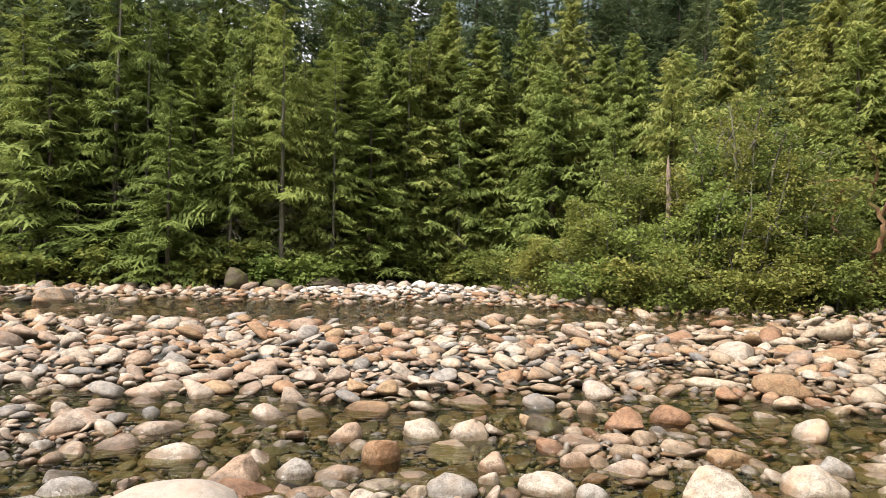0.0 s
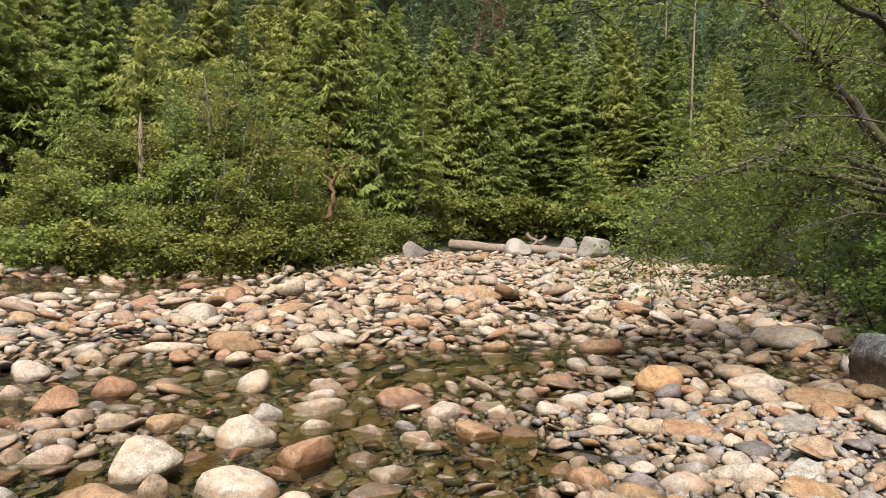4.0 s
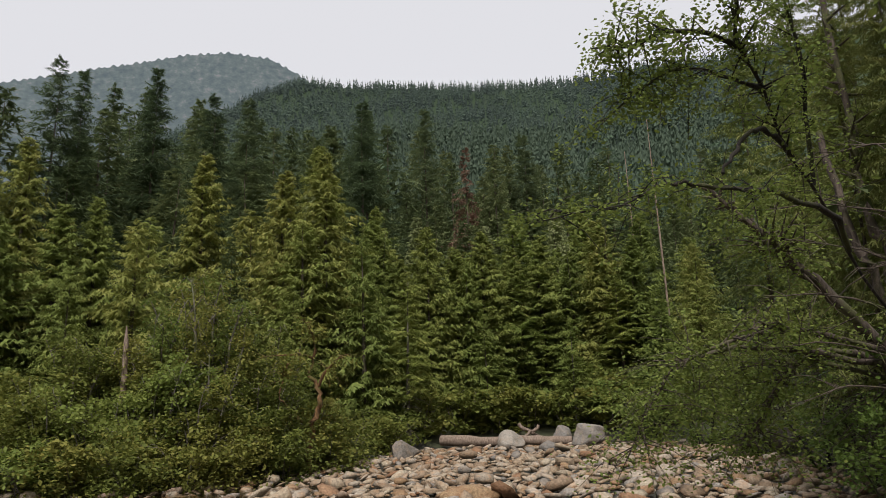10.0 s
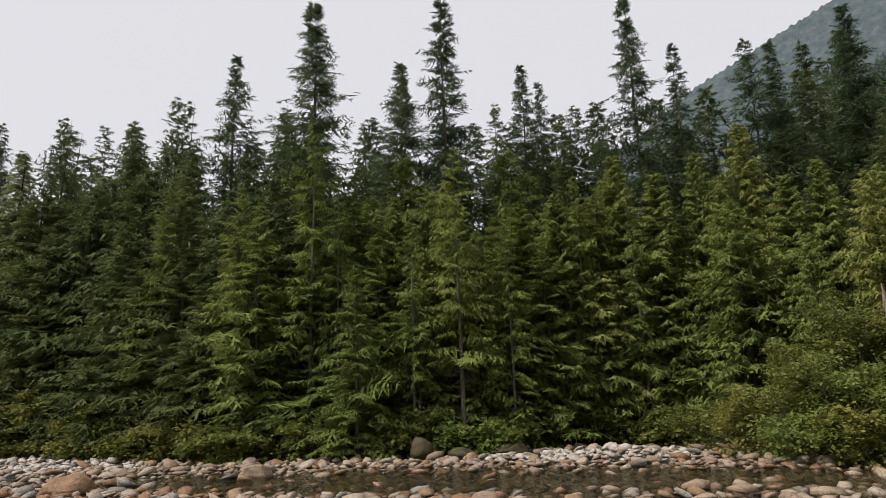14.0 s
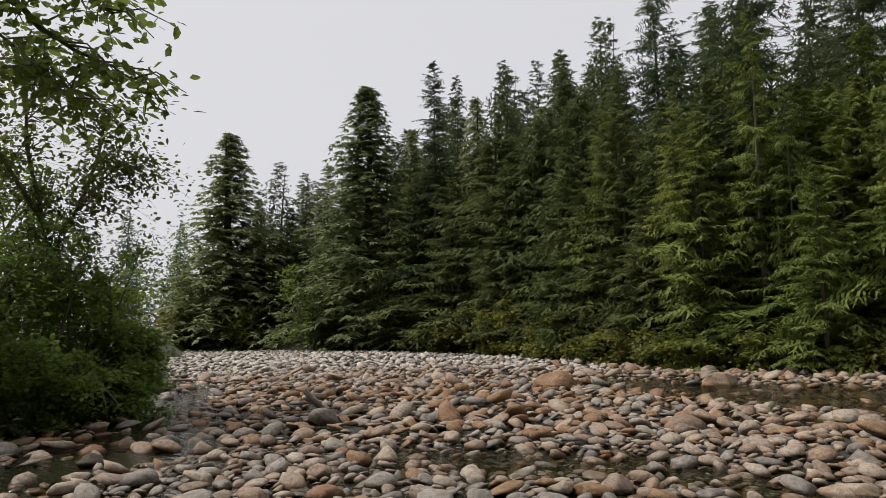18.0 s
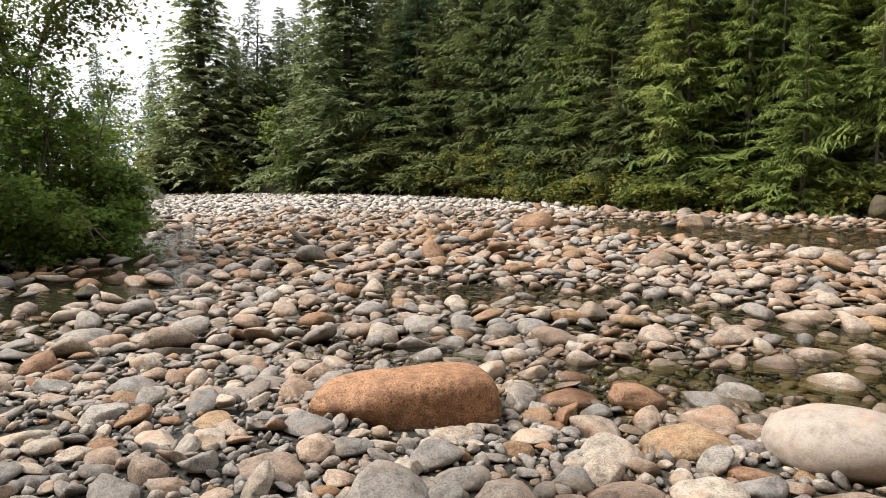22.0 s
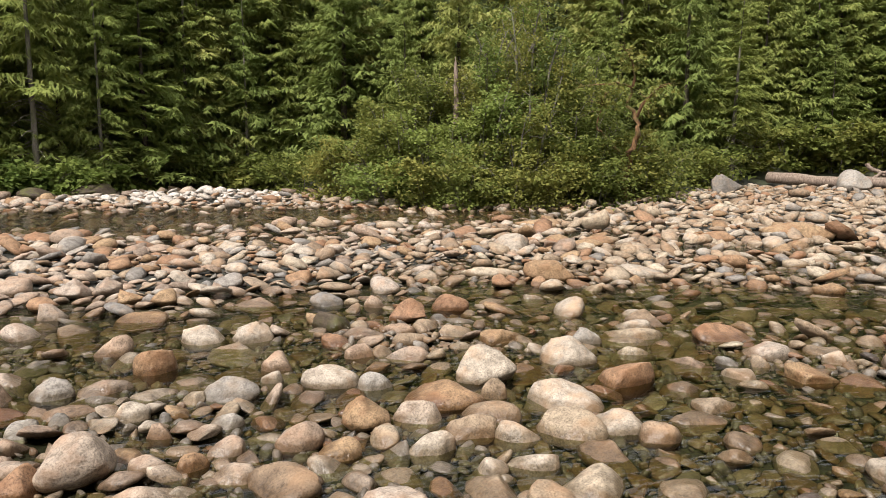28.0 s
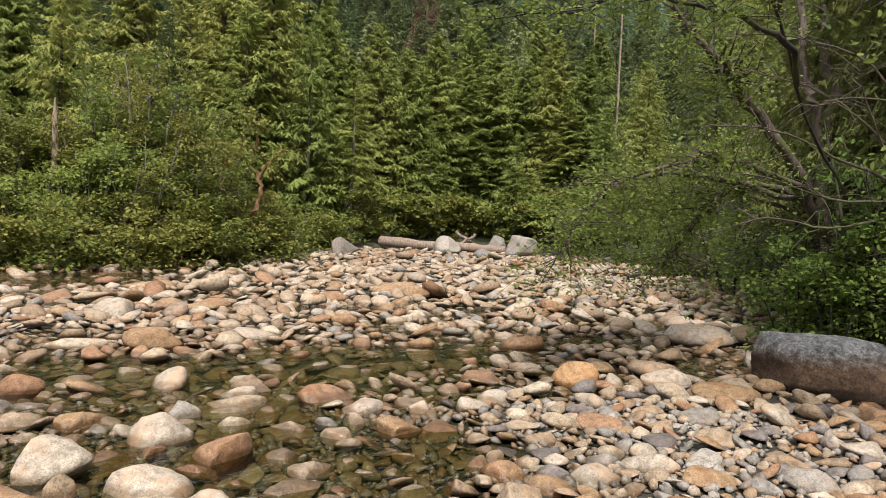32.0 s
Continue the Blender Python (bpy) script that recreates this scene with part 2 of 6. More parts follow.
def lichen_build(node, link):
    """Grey crusted top over a rusty foot, parted by an old water line."""
    co = node("TexCoord").outputs["Object"]
    crust, grain = node("TexNoise", Scale=11.0, Detail=9.0, Roughness=0.85), node("TexNoise", Scale=45.0, Detail=4.0, Roughness=0.7)
    for n in (crust, grain):
        link(co, n.inputs["Vector"])
    top = ramp(node, [(0.38, (0.025, 0.025, 0.027)), (0.48, (0.13, 0.13, 0.131)), (0.62, (0.32, 0.32, 0.315))])
    link(crust.outputs[0], top.inputs[0])
    foot = ramp(node, [(0.38, (0.03, 0.018, 0.011)), (0.52, (0.115, 0.062, 0.030)), (0.66, (0.20, 0.135, 0.080))])
    link(crust.outputs[0], foot.inputs[0])
    xyz, add = node("SeparateXYZ"), node("Math")
    link(co, xyz.inputs[0])
    add.operation = 'MULTIPLY_ADD'
    add.inputs[1].default_value = 0.5
    link(crust.outputs[0], add.inputs[0])
    link(xyz.outputs[2], add.inputs[2])
    line = ramp(node, [(0.30, (0, 0, 0)), (0.46, (1, 1, 1))])
    link(add.outputs[0], line.inputs[0])
    col = mix(node, link, 'MIX', line.outputs[0], foot.outputs[0], top.outputs[0])
    gr = ramp(node, [(0.36, (0.5, 0.5, 0.5)), (0.6, (1.2, 1.2, 1.2))])
    link(grain.outputs[0], gr.inputs[0])
    col = mix(node, link, 'MULTIPLY', 0.8, col, gr.outputs[0])
    p = node("BsdfPrincipled", Roughness=0.8)
    link(col, p.inputs["Base Color"])
    bump = node("Bump", Strength=1.0, Distance=0.06)
    link(crust.outputs[0], bump.inputs["Height"])
    link(bump.outputs[0], p.inputs["Normal"])
    return p.outputs[0]


STONE_LICHEN = material("lichen_grey_rock", lichen_build)
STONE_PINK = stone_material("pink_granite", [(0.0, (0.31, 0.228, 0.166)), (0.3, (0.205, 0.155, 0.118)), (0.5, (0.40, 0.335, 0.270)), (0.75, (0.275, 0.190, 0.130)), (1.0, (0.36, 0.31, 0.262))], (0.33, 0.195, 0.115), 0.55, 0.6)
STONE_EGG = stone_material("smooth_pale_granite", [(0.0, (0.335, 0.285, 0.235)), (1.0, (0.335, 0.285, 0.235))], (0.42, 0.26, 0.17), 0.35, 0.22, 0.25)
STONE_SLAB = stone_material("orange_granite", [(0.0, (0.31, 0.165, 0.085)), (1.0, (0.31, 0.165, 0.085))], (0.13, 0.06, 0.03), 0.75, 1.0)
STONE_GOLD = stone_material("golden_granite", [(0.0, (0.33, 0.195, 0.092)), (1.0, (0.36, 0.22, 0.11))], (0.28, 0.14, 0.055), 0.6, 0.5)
# Pale dry granite, lightened further to put sky glare into its colour.
STONE_PALE_GLARE = stone_material("pale_glare_granite", [(0.0, (0.44, 0.40, 0.355)), (0.5, (0.54, 0.495, 0.445)), (1.0, (0.38, 0.335, 0.29))], (0.42, 0.30, 0.21), 0.35, 0.5)
STONES = [STONE_TAN, STONE_RUST, STONE_GREY, STONE_PALE, STONE_PINK, STONE_BROWN, STONE_PALE_GLARE]
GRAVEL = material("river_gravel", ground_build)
SOIL = material("forest_soil", soil_build)
UNDERGROWTH = foliage_material("undergrowth", [(0.1, (0.022, 0.040, 0.019)), (1.0, (0.051, 0.077, 0.035))])
WATER = material("clear_water", water_build)
CEDAR = foliage_material("cedar_sprays", [(0.1, (0.111, 0.151, 0.043)), (0.45, (0.207, 0.250, 0.066)), (0.75, (0.289, 0.298, 0.086)), (1.0, (0.359, 0.310, 0.100))])
# Grey-green of the old cedars, paled to paint haze over them.
OLD_CEDAR = foliage_material("hazed_old_cedar_sprays", [(0.1, (0.145, 0.180, 0.084)), (0.6, (0.269, 0.302, 0.141)), (1.0, (0.435, 0.434, 0.208))])
HEMLOCK = foliage_material("hemlock_sprays", [(0.1, (0.090, 0.131, 0.040)), (0.5, (0.185, 0.230, 0.058)), (0.8, (0.259, 0.283, 0.073)), (1.0, (0.323, 0.299, 0.081))])
SPRUCE = foliage_material("spruce_needles", [(0.1, (0.048, 0.072, 0.036)), (0.6, (0.101, 0.138, 0.066)), (1.0, (0.184, 0.211, 0.097))])
# Cedar green dulled to put the near bank's shade into it.
SHADE_CEDAR = foliage_material("shaded_cedar_sprays", [(0.1, (0.095, 0.120, 0.036)), (0.6, (0.190, 0.218, 0.066)), (1.0, (0.300, 0.280, 0.098))], 0.7, 0.3)
# Hemlock and cedar green with downstream shade put into the colour.
SHADED_GREEN = foliage_material("shaded_hemlock_cedar_sprays", [(0.1, (0.061, 0.086, 0.031)), (0.6, (0.127, 0.155, 0.054)), (1.0, (0.217, 0.212, 0.081))])
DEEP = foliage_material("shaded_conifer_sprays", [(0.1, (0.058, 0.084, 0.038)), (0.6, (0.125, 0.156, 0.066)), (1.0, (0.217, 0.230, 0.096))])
DEADRED = foliage_material("dead_needles", [(0.1, (0.14, 0.088, 0.062)), (1.0, (0.27, 0.165, 0.12))])
LEAVES = foliage_material("alder_leaves", [(0.1, (0.080, 0.124, 0.028)), (0.5, (0.160, 0.212, 0.050)), (0.85, (0.250, 0.285, 0.072)), (1.0, (0.360, 0.345, 0.086))], 0.6, 0.45)
SHRUB = foliage_material("shrub_leaves", [(0.1, (0.070, 0.094, 0.022)), (0.5, (0.156, 0.180, 0.041)), (0.85, (0.258, 0.240, 0.060)), (1.0, (0.375, 0.300, 0.085))], 0.6, 0.4)
BARK = bark_material("brown_bark", (0.03, 0.022, 0.016), (0.12, 0.09, 0.07), 0.5)
WITHERED = foliage_material("withered_leaves", [(0.1, (0.25, 0.06, 0.015)), (1.0, (0.45, 0.14, 0.03))])
BARK_DARK = bark_material("dark_wet_bark", (0.010, 0.008, 0.006), (0.045, 0.036, 0.028), 0.4)
# Alder leaf green lightened to imitate light coming through the bush.
BACKLIT_LEAF = foliage_material("backlit_bush_leaves", [(0.1, (0.085, 0.135, 0.030)), (0.5, (0.170, 0.240, 0.054)), (0.85, (0.255, 0.325, 0.074)), (1.0, (0.350, 0.390, 0.094))], 0.6, 0.6)
# Alder leaf green darkened, so the bank's shade sits in the colour.
BANK_LEAF_SHADED = foliage_material("shaded_bank_leaves", [(0.1, (0.070, 0.118, 0.026)), (0.6, (0.140, 0.205, 0.046)), (0.9, (0.215, 0.270, 0.065)), (1.0, (0.28, 0.30, 0.075))], 0.55, 0.4)
BARK_ORANGE = bark_material("orange_mossy_bark", (0.05, 0.027, 0.014), (0.24, 0.125, 0.05), 0.6)
BARK_GREY = bark_material("grey_mossy_bark", (0.07, 0.06, 0.05), (0.20, 0.17, 0.14), 0.7)
DRIFT = bark_material("weathered_wood", (0.09, 0.06, 0.045), (0.33, 0.25, 0.19))
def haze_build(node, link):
    """Woods a kilometre off: smoky-air haze imitated by a pale emission over dark green."""
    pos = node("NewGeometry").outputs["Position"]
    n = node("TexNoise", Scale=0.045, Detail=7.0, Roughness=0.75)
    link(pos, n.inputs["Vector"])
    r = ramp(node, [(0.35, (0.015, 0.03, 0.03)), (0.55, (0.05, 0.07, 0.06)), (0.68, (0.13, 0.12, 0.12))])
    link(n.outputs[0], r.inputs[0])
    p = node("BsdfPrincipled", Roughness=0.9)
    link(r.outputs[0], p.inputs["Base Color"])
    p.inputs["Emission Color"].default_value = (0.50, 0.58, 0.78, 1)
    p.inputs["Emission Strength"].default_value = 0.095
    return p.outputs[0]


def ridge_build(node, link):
    """Far conifers in patches of older and younger growth; smoky-air haze put in as emission."""
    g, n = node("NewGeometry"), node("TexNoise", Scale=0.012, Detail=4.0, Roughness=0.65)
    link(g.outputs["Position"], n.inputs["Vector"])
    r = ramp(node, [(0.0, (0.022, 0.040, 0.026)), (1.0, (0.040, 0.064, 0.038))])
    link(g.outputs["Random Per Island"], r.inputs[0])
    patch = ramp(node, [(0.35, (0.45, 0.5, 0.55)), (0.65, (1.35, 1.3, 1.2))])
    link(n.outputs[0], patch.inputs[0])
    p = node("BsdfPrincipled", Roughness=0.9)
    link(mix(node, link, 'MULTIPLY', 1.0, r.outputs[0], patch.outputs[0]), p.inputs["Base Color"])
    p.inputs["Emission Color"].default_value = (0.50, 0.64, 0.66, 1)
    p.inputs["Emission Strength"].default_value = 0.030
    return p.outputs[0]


HAZE_GLOW = material("mountain_haze_glow", haze_build)
RIDGE = material("ridge_haze_glow", ridge_build)
# Slope green darkened for missing inner shade, then paled for haze.
SLOPE_HAZED = foliage_material("slope_forest", [(0.1, (0.042, 0.064, 0.048)), (0.6, (0.070, 0.102, 0.070)), (1.0, (0.104, 0.138, 0.090))])
# Hillside green made lighter and bluish to put haze into it.
FAR_FOREST_HAZED = foliage_material("far_forest", [(0.1, (0.070, 0.108, 0.068)), (0.6, (0.116, 0.168, 0.100)), (1.0, (0.180, 0.226, 0.128))])


# ---- mesh helpers ----
def mesh_of(name, verts, faces, mats, index=None, smooth=True):
    """A mesh from arrays of corners and of triangles or quads."""
    verts, faces = np.asarray(verts, np.float32), np.asarray(faces, np.int32)
    me = bpy.data.meshes.new(name)
    n, k = faces.shape
    me.vertices.add(len(verts))
    me.vertices.foreach_set("co", verts.ravel())
    me.loops.add(n * k)
    me.loops.foreach_set("vertex_index", faces.ravel())
    me.polygons.add(n)
    me.polygons.foreach_set("loop_start", np.arange(0, n * k, k, dtype=np.int32))
    for m in mats:
        me.materials.append(m)
    if index is not None:
        me.polygons.foreach_set("material_index", np.asarray(index, np.int32))
    me.polygons.foreach_set("use_smooth", np.full(n, smooth))
    me.update(calc_edges=True)
    return me


def part(name, me, parent, label=""):
    ob = new(name, me)
    ob.parent = parent
    return tagged(ob, label)


def joined(pieces):
    """Joins (verts, faces) arrays."""
    vs, fs, n = [], [], 0
    for v, f in pieces:
        vs.append(v)
        fs.append(f + n)
        n += len(v)
    return np.concatenate(vs), np.concatenate(fs)


def tube(points, radii, sides=7):
    """A tapered tube along points, in quads."""
    points, radii = np.asarray(points, float), np.asarray(radii, float)
    t = np.gradient(points, axis=0)
    t /= np.linalg.norm(t, axis=1)[:, None] + 1e-9
    up = np.where(np.abs(t[:, 2:]) > 0.9, np.array([[1.0, 0, 0]]), np.array([[0, 0, 1.0]]))
    a = np.cross(t, up)
    a /= np.linalg.norm(a, axis=1)[:, None] + 1e-9
    b = np.cross(t, a)
    ang = np.arange(sides) * 2 * np.pi / sides
    v = points[:, None] + radii[:, None, None] * (np.cos(ang)[None, :, None] * a[:, None] + np.sin(ang)[None, :, None] * b[:, None])
    n = len(points)
    i, j = np.meshgrid(np.arange(n - 1), np.arange(sides), indexing="ij")
    k = (j + 1) % sides
    f = np.stack([i * sides + j, i * sides + k, (i + 1) * sides + k, (i + 1) * sides + j], -1).reshape(-1, 4)
    return v.reshape(-1, 3), f


def unit(v):
    return v / (np.linalg.norm(v, axis=-1, keepdims=True) + 1e-9)


def bearing(deg, dist):
    return dist * math.sin(radians(deg)), dist * math.cos(radians(deg))


def wave(x, y, seed=0.0):
    """A cheap smooth noise over the plan, about -1 to 1."""
    return (np.sin(1.3 * x + 0.7 * y + seed) + np.sin(-0.8 * x + 1.7 * y + 2.1 * seed) + np.sin(2.9 * x - 1.1 * y + 0.5 * seed) * 0.6
            + np.sin(1.9 * x + 3.3 * y - seed) * 0.6) / 3.2


# ---- the lie of the land ----
# Shore: the edge of the open river bed by bearing from the origin.
SHORE_B = [-180, -130, -100, -88, -78, -70, -66, -63.5, -62, -60.5, -55, -47, -38, -28, -19, -3, 3, 14, 21, 30, 44, 50, 57, 66, 74, 80, 84, 88, 92, 95, 100, 105, 140, 180]
SHORE_D = [5, 6, 9, 11.5, 14, 15.2, 16.2, 17.5, 26, 78, 72, 60, 48, 34, 28, 25.5, 29, 30, 24, 21, 24, 29, 33, 33, 30, 23, 17, 13.5, 11.5, 10.2, 9.0, 8, 5, 5]


def shore(b):
    return np.interp(b, SHORE_B, SHORE_D)


def pool(x, y, cx, cy, rx, ry, turn=0):
    c, s = math.cos(radians(turn)), math.sin(radians(turn))
    u, v = (x - cx) * c + (y - cy) * s, -(x - cx) * s + (y - cy) * c
    return np.exp(-(u / rx) ** 2 - (v / ry) ** 2)


def reach(x, y, line):
    """Distance from a line of points in the plan."""
    d = np.full(np.shape(x), 99.0)
    for (ax, ay), (bx, by) in zip(line[:-1], line[1:]):
        u = np.clip(((x - ax) * (bx - ax) + (y - ay) * (by - ay)) / ((bx - ax) ** 2 + (by - ay) ** 2), 0, 1)
        d = np.minimum(d, np.hypot(x - ax - u * (bx - ax), y - ay - u * (by - ay)))
    return d


def channel(x, y):
    """1 along the open channel under the far bank, falling to 0 beside it."""
    return np.clip(1.35 - reach(x, y, ((-15, 20.5), (-4.7, 17.8), (1, 16.2), (6.5, 16.0), (11, 14.2), (15.5, 15.2))) / 2.2, 0, 1)


def wet(x, y):
    """1 in the shallow runs between the near stones, 0 on the bars."""
    main = reach(x, y, ((-6.5, 6.6), (-3.6, 7.7), (0.2, 6.5), (2.6, 6.2), (4.6, 5.7), (6.0, 4.6), (9.4, 3.6)))
    side_run = reach(x, y, ((-2.4, 4.3), (-1.3, 5.4), (0.8, 5.0), (1.7, 4.2), (3.2, 3.2)))
    cross = reach(x, y, ((2.6, 6.2), (4.2, 4.8), (3.7, 3.2), (3.9, 2.5)))
    left_run = reach(x, y, ((-10.2, 5.0), (-12, 6.2), (-14.5, 7.8), (-21, 12), (-31, 19)))
    return np.maximum.reduce([np.clip(1.2 - d / w, 0, 1) for d, w in ((main, 0.8), (cross, 0.8), (side_run, 0.65), (left_run, 1.0))])


def height(x, y):
    """Height of the ground: river bed, bars, banks, the valley floor and the mountain side."""
    x, y = np.asarray(x, float), np.asarray(y, float)
    r, b = np.hypot(x, y), np.degrees(np.arctan2(x, y))
    bed = -0.04 + 0.035 * wave(x * 0.9, y * 0.9, 1.0) + 0.025 * wave(x * 2.7, y * 2.7, 4.0)
    bed -= 0.055 * wet(x, y)
    bed -= 0.14 * pool(x, y, -2.5, 18.5, 9.0, 3.0, -12) + 0.10 * pool(x, y, -16, 8.5, 5, 1.2, 130)
    bed -= 0.12 * pool(x, y, 8.4, -0.6, 1.3, 0.6, 0)
    bed += 0.11 * pool(x, y, -3.6, 1.8, 2.2, 1.8) + 0.12 * pool(x, y, 6.0, 0.3, 1.8, 1.5) + 0.06 * pool(x, y, 1, 9.5, 7, 1.6, -8)
    bed -= 0.075 * channel(x, y)
    bed += 0.22 * pool(x, y, -30, 28, 22, 7, -35) + 0.16 * pool(x, y, 4, 25, 4, 3)
    up = x * math.sin(radians(62)) + y * math.cos(radians(62))
    bed += 0.022 * np.clip(up - 13, 0, 30) * np.clip((b - 30) / 20, 0, 1)
    out = r - shore(b)
    bank = np.clip(out, 0, 3) / 3
    bank = bank * bank * (3 - 2 * bank) * 0.7 + 0.03 * np.clip(out - 2, 0, 60) + 0.12 * wave(x * 0.5, y * 0.5, 7) * np.clip(out / 4, 0, 1)
    side = np.interp(b, [10, 20, 30, 38, 42, 66, 90, 130, 160], [0, 0.45, 0.78, 0.95, 1.0, 0.985, 0.95, 0.6, 0])
    hill = np.clip((r - 75) / 1000, 0, 1.12) ** 1.35 * 548 * side + 12 * wave(x * 0.012, y * 0.012, 2) * side * np.clip((r - 90) / 300, 0, 1)
    hill = np.minimum(hill, 575 * side + 20 * wave(x * 0.006, y * 0.006, 5))
    z = np.where(out < 0, bed, np.maximum(bed, -0.1) + bank) + np.where(r > 75, np.maximum(hill, 0), 0)
    return z


def build_ground():
    radii = np.concatenate([[0.0], 0.6 * 1.04 ** np.arange(0, 214)])
    radii = radii[radii < 2400]
    nb = 288
    ang = np.radians(np.linspace(-180, 180, nb, endpoint=False))
    R, A = np.meshgrid(radii, ang, indexing="ij")
    X, Y = R * np.sin(A), R * np.cos(A)
    Z = height(X, Y)
    n = len(radii)
    i, j = np.meshgrid(np.arange(n - 1), np.arange(nb), indexing="ij")
    k = (j + 1) % nb
    f = np.stack([i * nb + j, i * nb + k, (i + 1) * nb + k, (i + 1) * nb + j], -1).reshape(-1, 4)
    out = (R - shore(np.degrees(A)))[:-1]
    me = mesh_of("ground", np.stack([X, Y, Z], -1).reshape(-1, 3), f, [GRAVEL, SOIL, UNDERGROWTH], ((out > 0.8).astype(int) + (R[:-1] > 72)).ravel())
    tagged(new("ground", me), "river bed of gravel with mossy forest banks", "ground", kind="structure")


build_ground()
water = tagged(new("water", mesh_of("water", np.array([[-110, -9, 0], [22, -9, 0], [22, 60, 0], [-110, 60, 0]]), [[0, 1, 2, 3]], [WATER])),
               "clear shallow river water over stones", "water", kind="structure")
water.visible_shadow = False

# ---- stones ----
def ball(levels):
    bm = bmesh.new()
    bmesh.ops.create_icosphere(bm, subdivisions=levels, radius=1.0)
    v = np.array([p.co[:] for p in bm.verts])
    f = np.array([[q.index for q in p.verts] for p in bm.faces])
    bm.free()
    return v, f


BALLS = {n: ball(n) for n in (1, 2, 3, 4)}


def stone_shape(seed, levels, rough=1.0, cuts=6, broken=0.6):
    """A unit river stone: a ball worn flatter on a few sides, some of them broken, with soft dents."""
    rng = np.random.default_rng(seed)
    v, f = BALLS[levels]
    v = v.copy()
    angular = rng.uniform() < broken
    for c in range(cuts):
        n = rng.normal(size=3)
        n[2] = abs(n[2]) - 0.1
        if c == 0 and rng.uniform() < 0.4:
            n = n * 0.25 + np.array([0, 0, 1.0])
        n /= np.linalg.norm(n)
        d = v @ n
        v -= np.outer(np.maximum(0, d - (rng.uniform(0.4, 0.8) if angular else rng.uniform(0.58, 0.95))) * rng.uniform(0.7, 0.97), n)
    for k in range(5):
        w = rng.normal(size=(3, 3)) * (1.2 + 1.7 * k)
        v *= 1 + rough * (0.085 / (1 + k)) * np.sin(v @ w[0] + rng.uniform(0, 6))[:, None]
    v -= (v.max(0) + v.min(0)) / 2
    v = v / np.abs(v).max(0)
    skew = np.clip(rng.normal(0, 0.3, 4), -0.55, 0.55)
    v[:, 2] *= 1 + skew[0] * v[:, 0] + skew[1] * v[:, 1]
    v[:, 1] *= 1 + skew[2] * v[:, 0]
    v[:, 0] += 0.4 * skew[3] * v[:, 2]
    v[:, :2] *= (1 - 0.12 * v[:, 2:])
    return v / np.abs(v).max(0), f


SHAPES = {n: [stone_shape(100 * n + k, n)[0] for k in range(24)] for n in (1, 2, 3)}


def place_stones(rng, count, x0, x1, y0, y1, size, keep, taken, gap=0.8):
    """Throws stones at the plan where keep() allows; taken is a hash of those that lie there. Rows of x, y, half length."""
    found = []
    cell = 0.5
    xs, ys = rng.uniform(x0, x1, count), rng.uniform(y0, y1, count)
    ok = keep(xs, ys)
    ss = size(rng, xs, ys)
    for x, y, s in zip(xs[ok], ys[ok], ss[ok]):
        i, j = int(math.floor(x / cell)), int(math.floor(y / cell))
        clash = False
        for a in (i - 1, i, i + 1):
            for b in (j - 1, j, j + 1):
                for (px, py, ps) in taken.get((a, b), ()):
                    if (px - x) ** 2 + (py - y) ** 2 < (gap * (ps + s)) ** 2:
                        clash = True
                        break
                if clash:
                    break
            if clash:
                break
        if not clash:
            taken.setdefault((i, j), []).append((x, y, s))
            found.append((x, y, s))
    return np.array(found)


def stone_mix(rng, x, y):
    """Which stone lies where: rusty and tan upstream, grey downstream and in the near gravel."""
    b = np.degrees(np.arctan2(x, y))
    warm = np.clip((b + 55) / 70, 0.12, 1)
    u = rng.uniform(size=len(x))
    r = np.hypot(x, y)
    # Where the pale far stones also carry painted sky glare.
    bleached = np.maximum(np.clip((r - 21) / 3, 0, 1) * np.exp(-((b - 7) / 9) ** 2), np.clip((r - 25) / 8, 0, 1) * np.clip((-21 - b) / 6, 0, 1))
    grey = (0.29 - 0.2 * warm + 0.24 * np.clip((-26 - b) / 14, 0, 1) * np.clip((10 - r) / 3, 0, 1) + 0.06 * np.clip((b - 62) / 20, 0, 1) * np.clip((9 - r) / 3, 0, 1)) * (1 - 0.5 * bleached)
    rusty = np.clip(1 - np.abs(r - 17) / 8, 0, 1) * np.clip((24 - b) / 15, 0, 1)
    rust = grey + (0.07 + 0.09 * warm) * (1 - 0.85 * bleached) + 0.4 * rusty * (1 - bleached)
    pale = rust + 0.17 + 0.7 * bleached
    side_bar = np.clip((b - 52) / 22, 0, 1) * np.clip((9.5 - r) / 3, 0, 1)
    plain = np.where(b < rng.normal(22, 16, len(x)), 4, np.where(rng.uniform(size=len(x)) < 0.22 * side_bar, 5, 0))
    return np.where(u < grey, 2, np.where(u < rust, 1, np.where(u < pale, np.where(bleached > 0.4, 6, 3), plain)))


def gravel_mix(rng, x, y):
    """Small gravel: mostly grey."""
    return np.where(rng.uniform(size=len(x)) < 0.5, 2, stone_mix(rng, x, y))


def in_bed(x, y, margin=0.2):
    return np.hypot(x, y) < shore(np.degrees(np.arctan2(x, y))) - margin


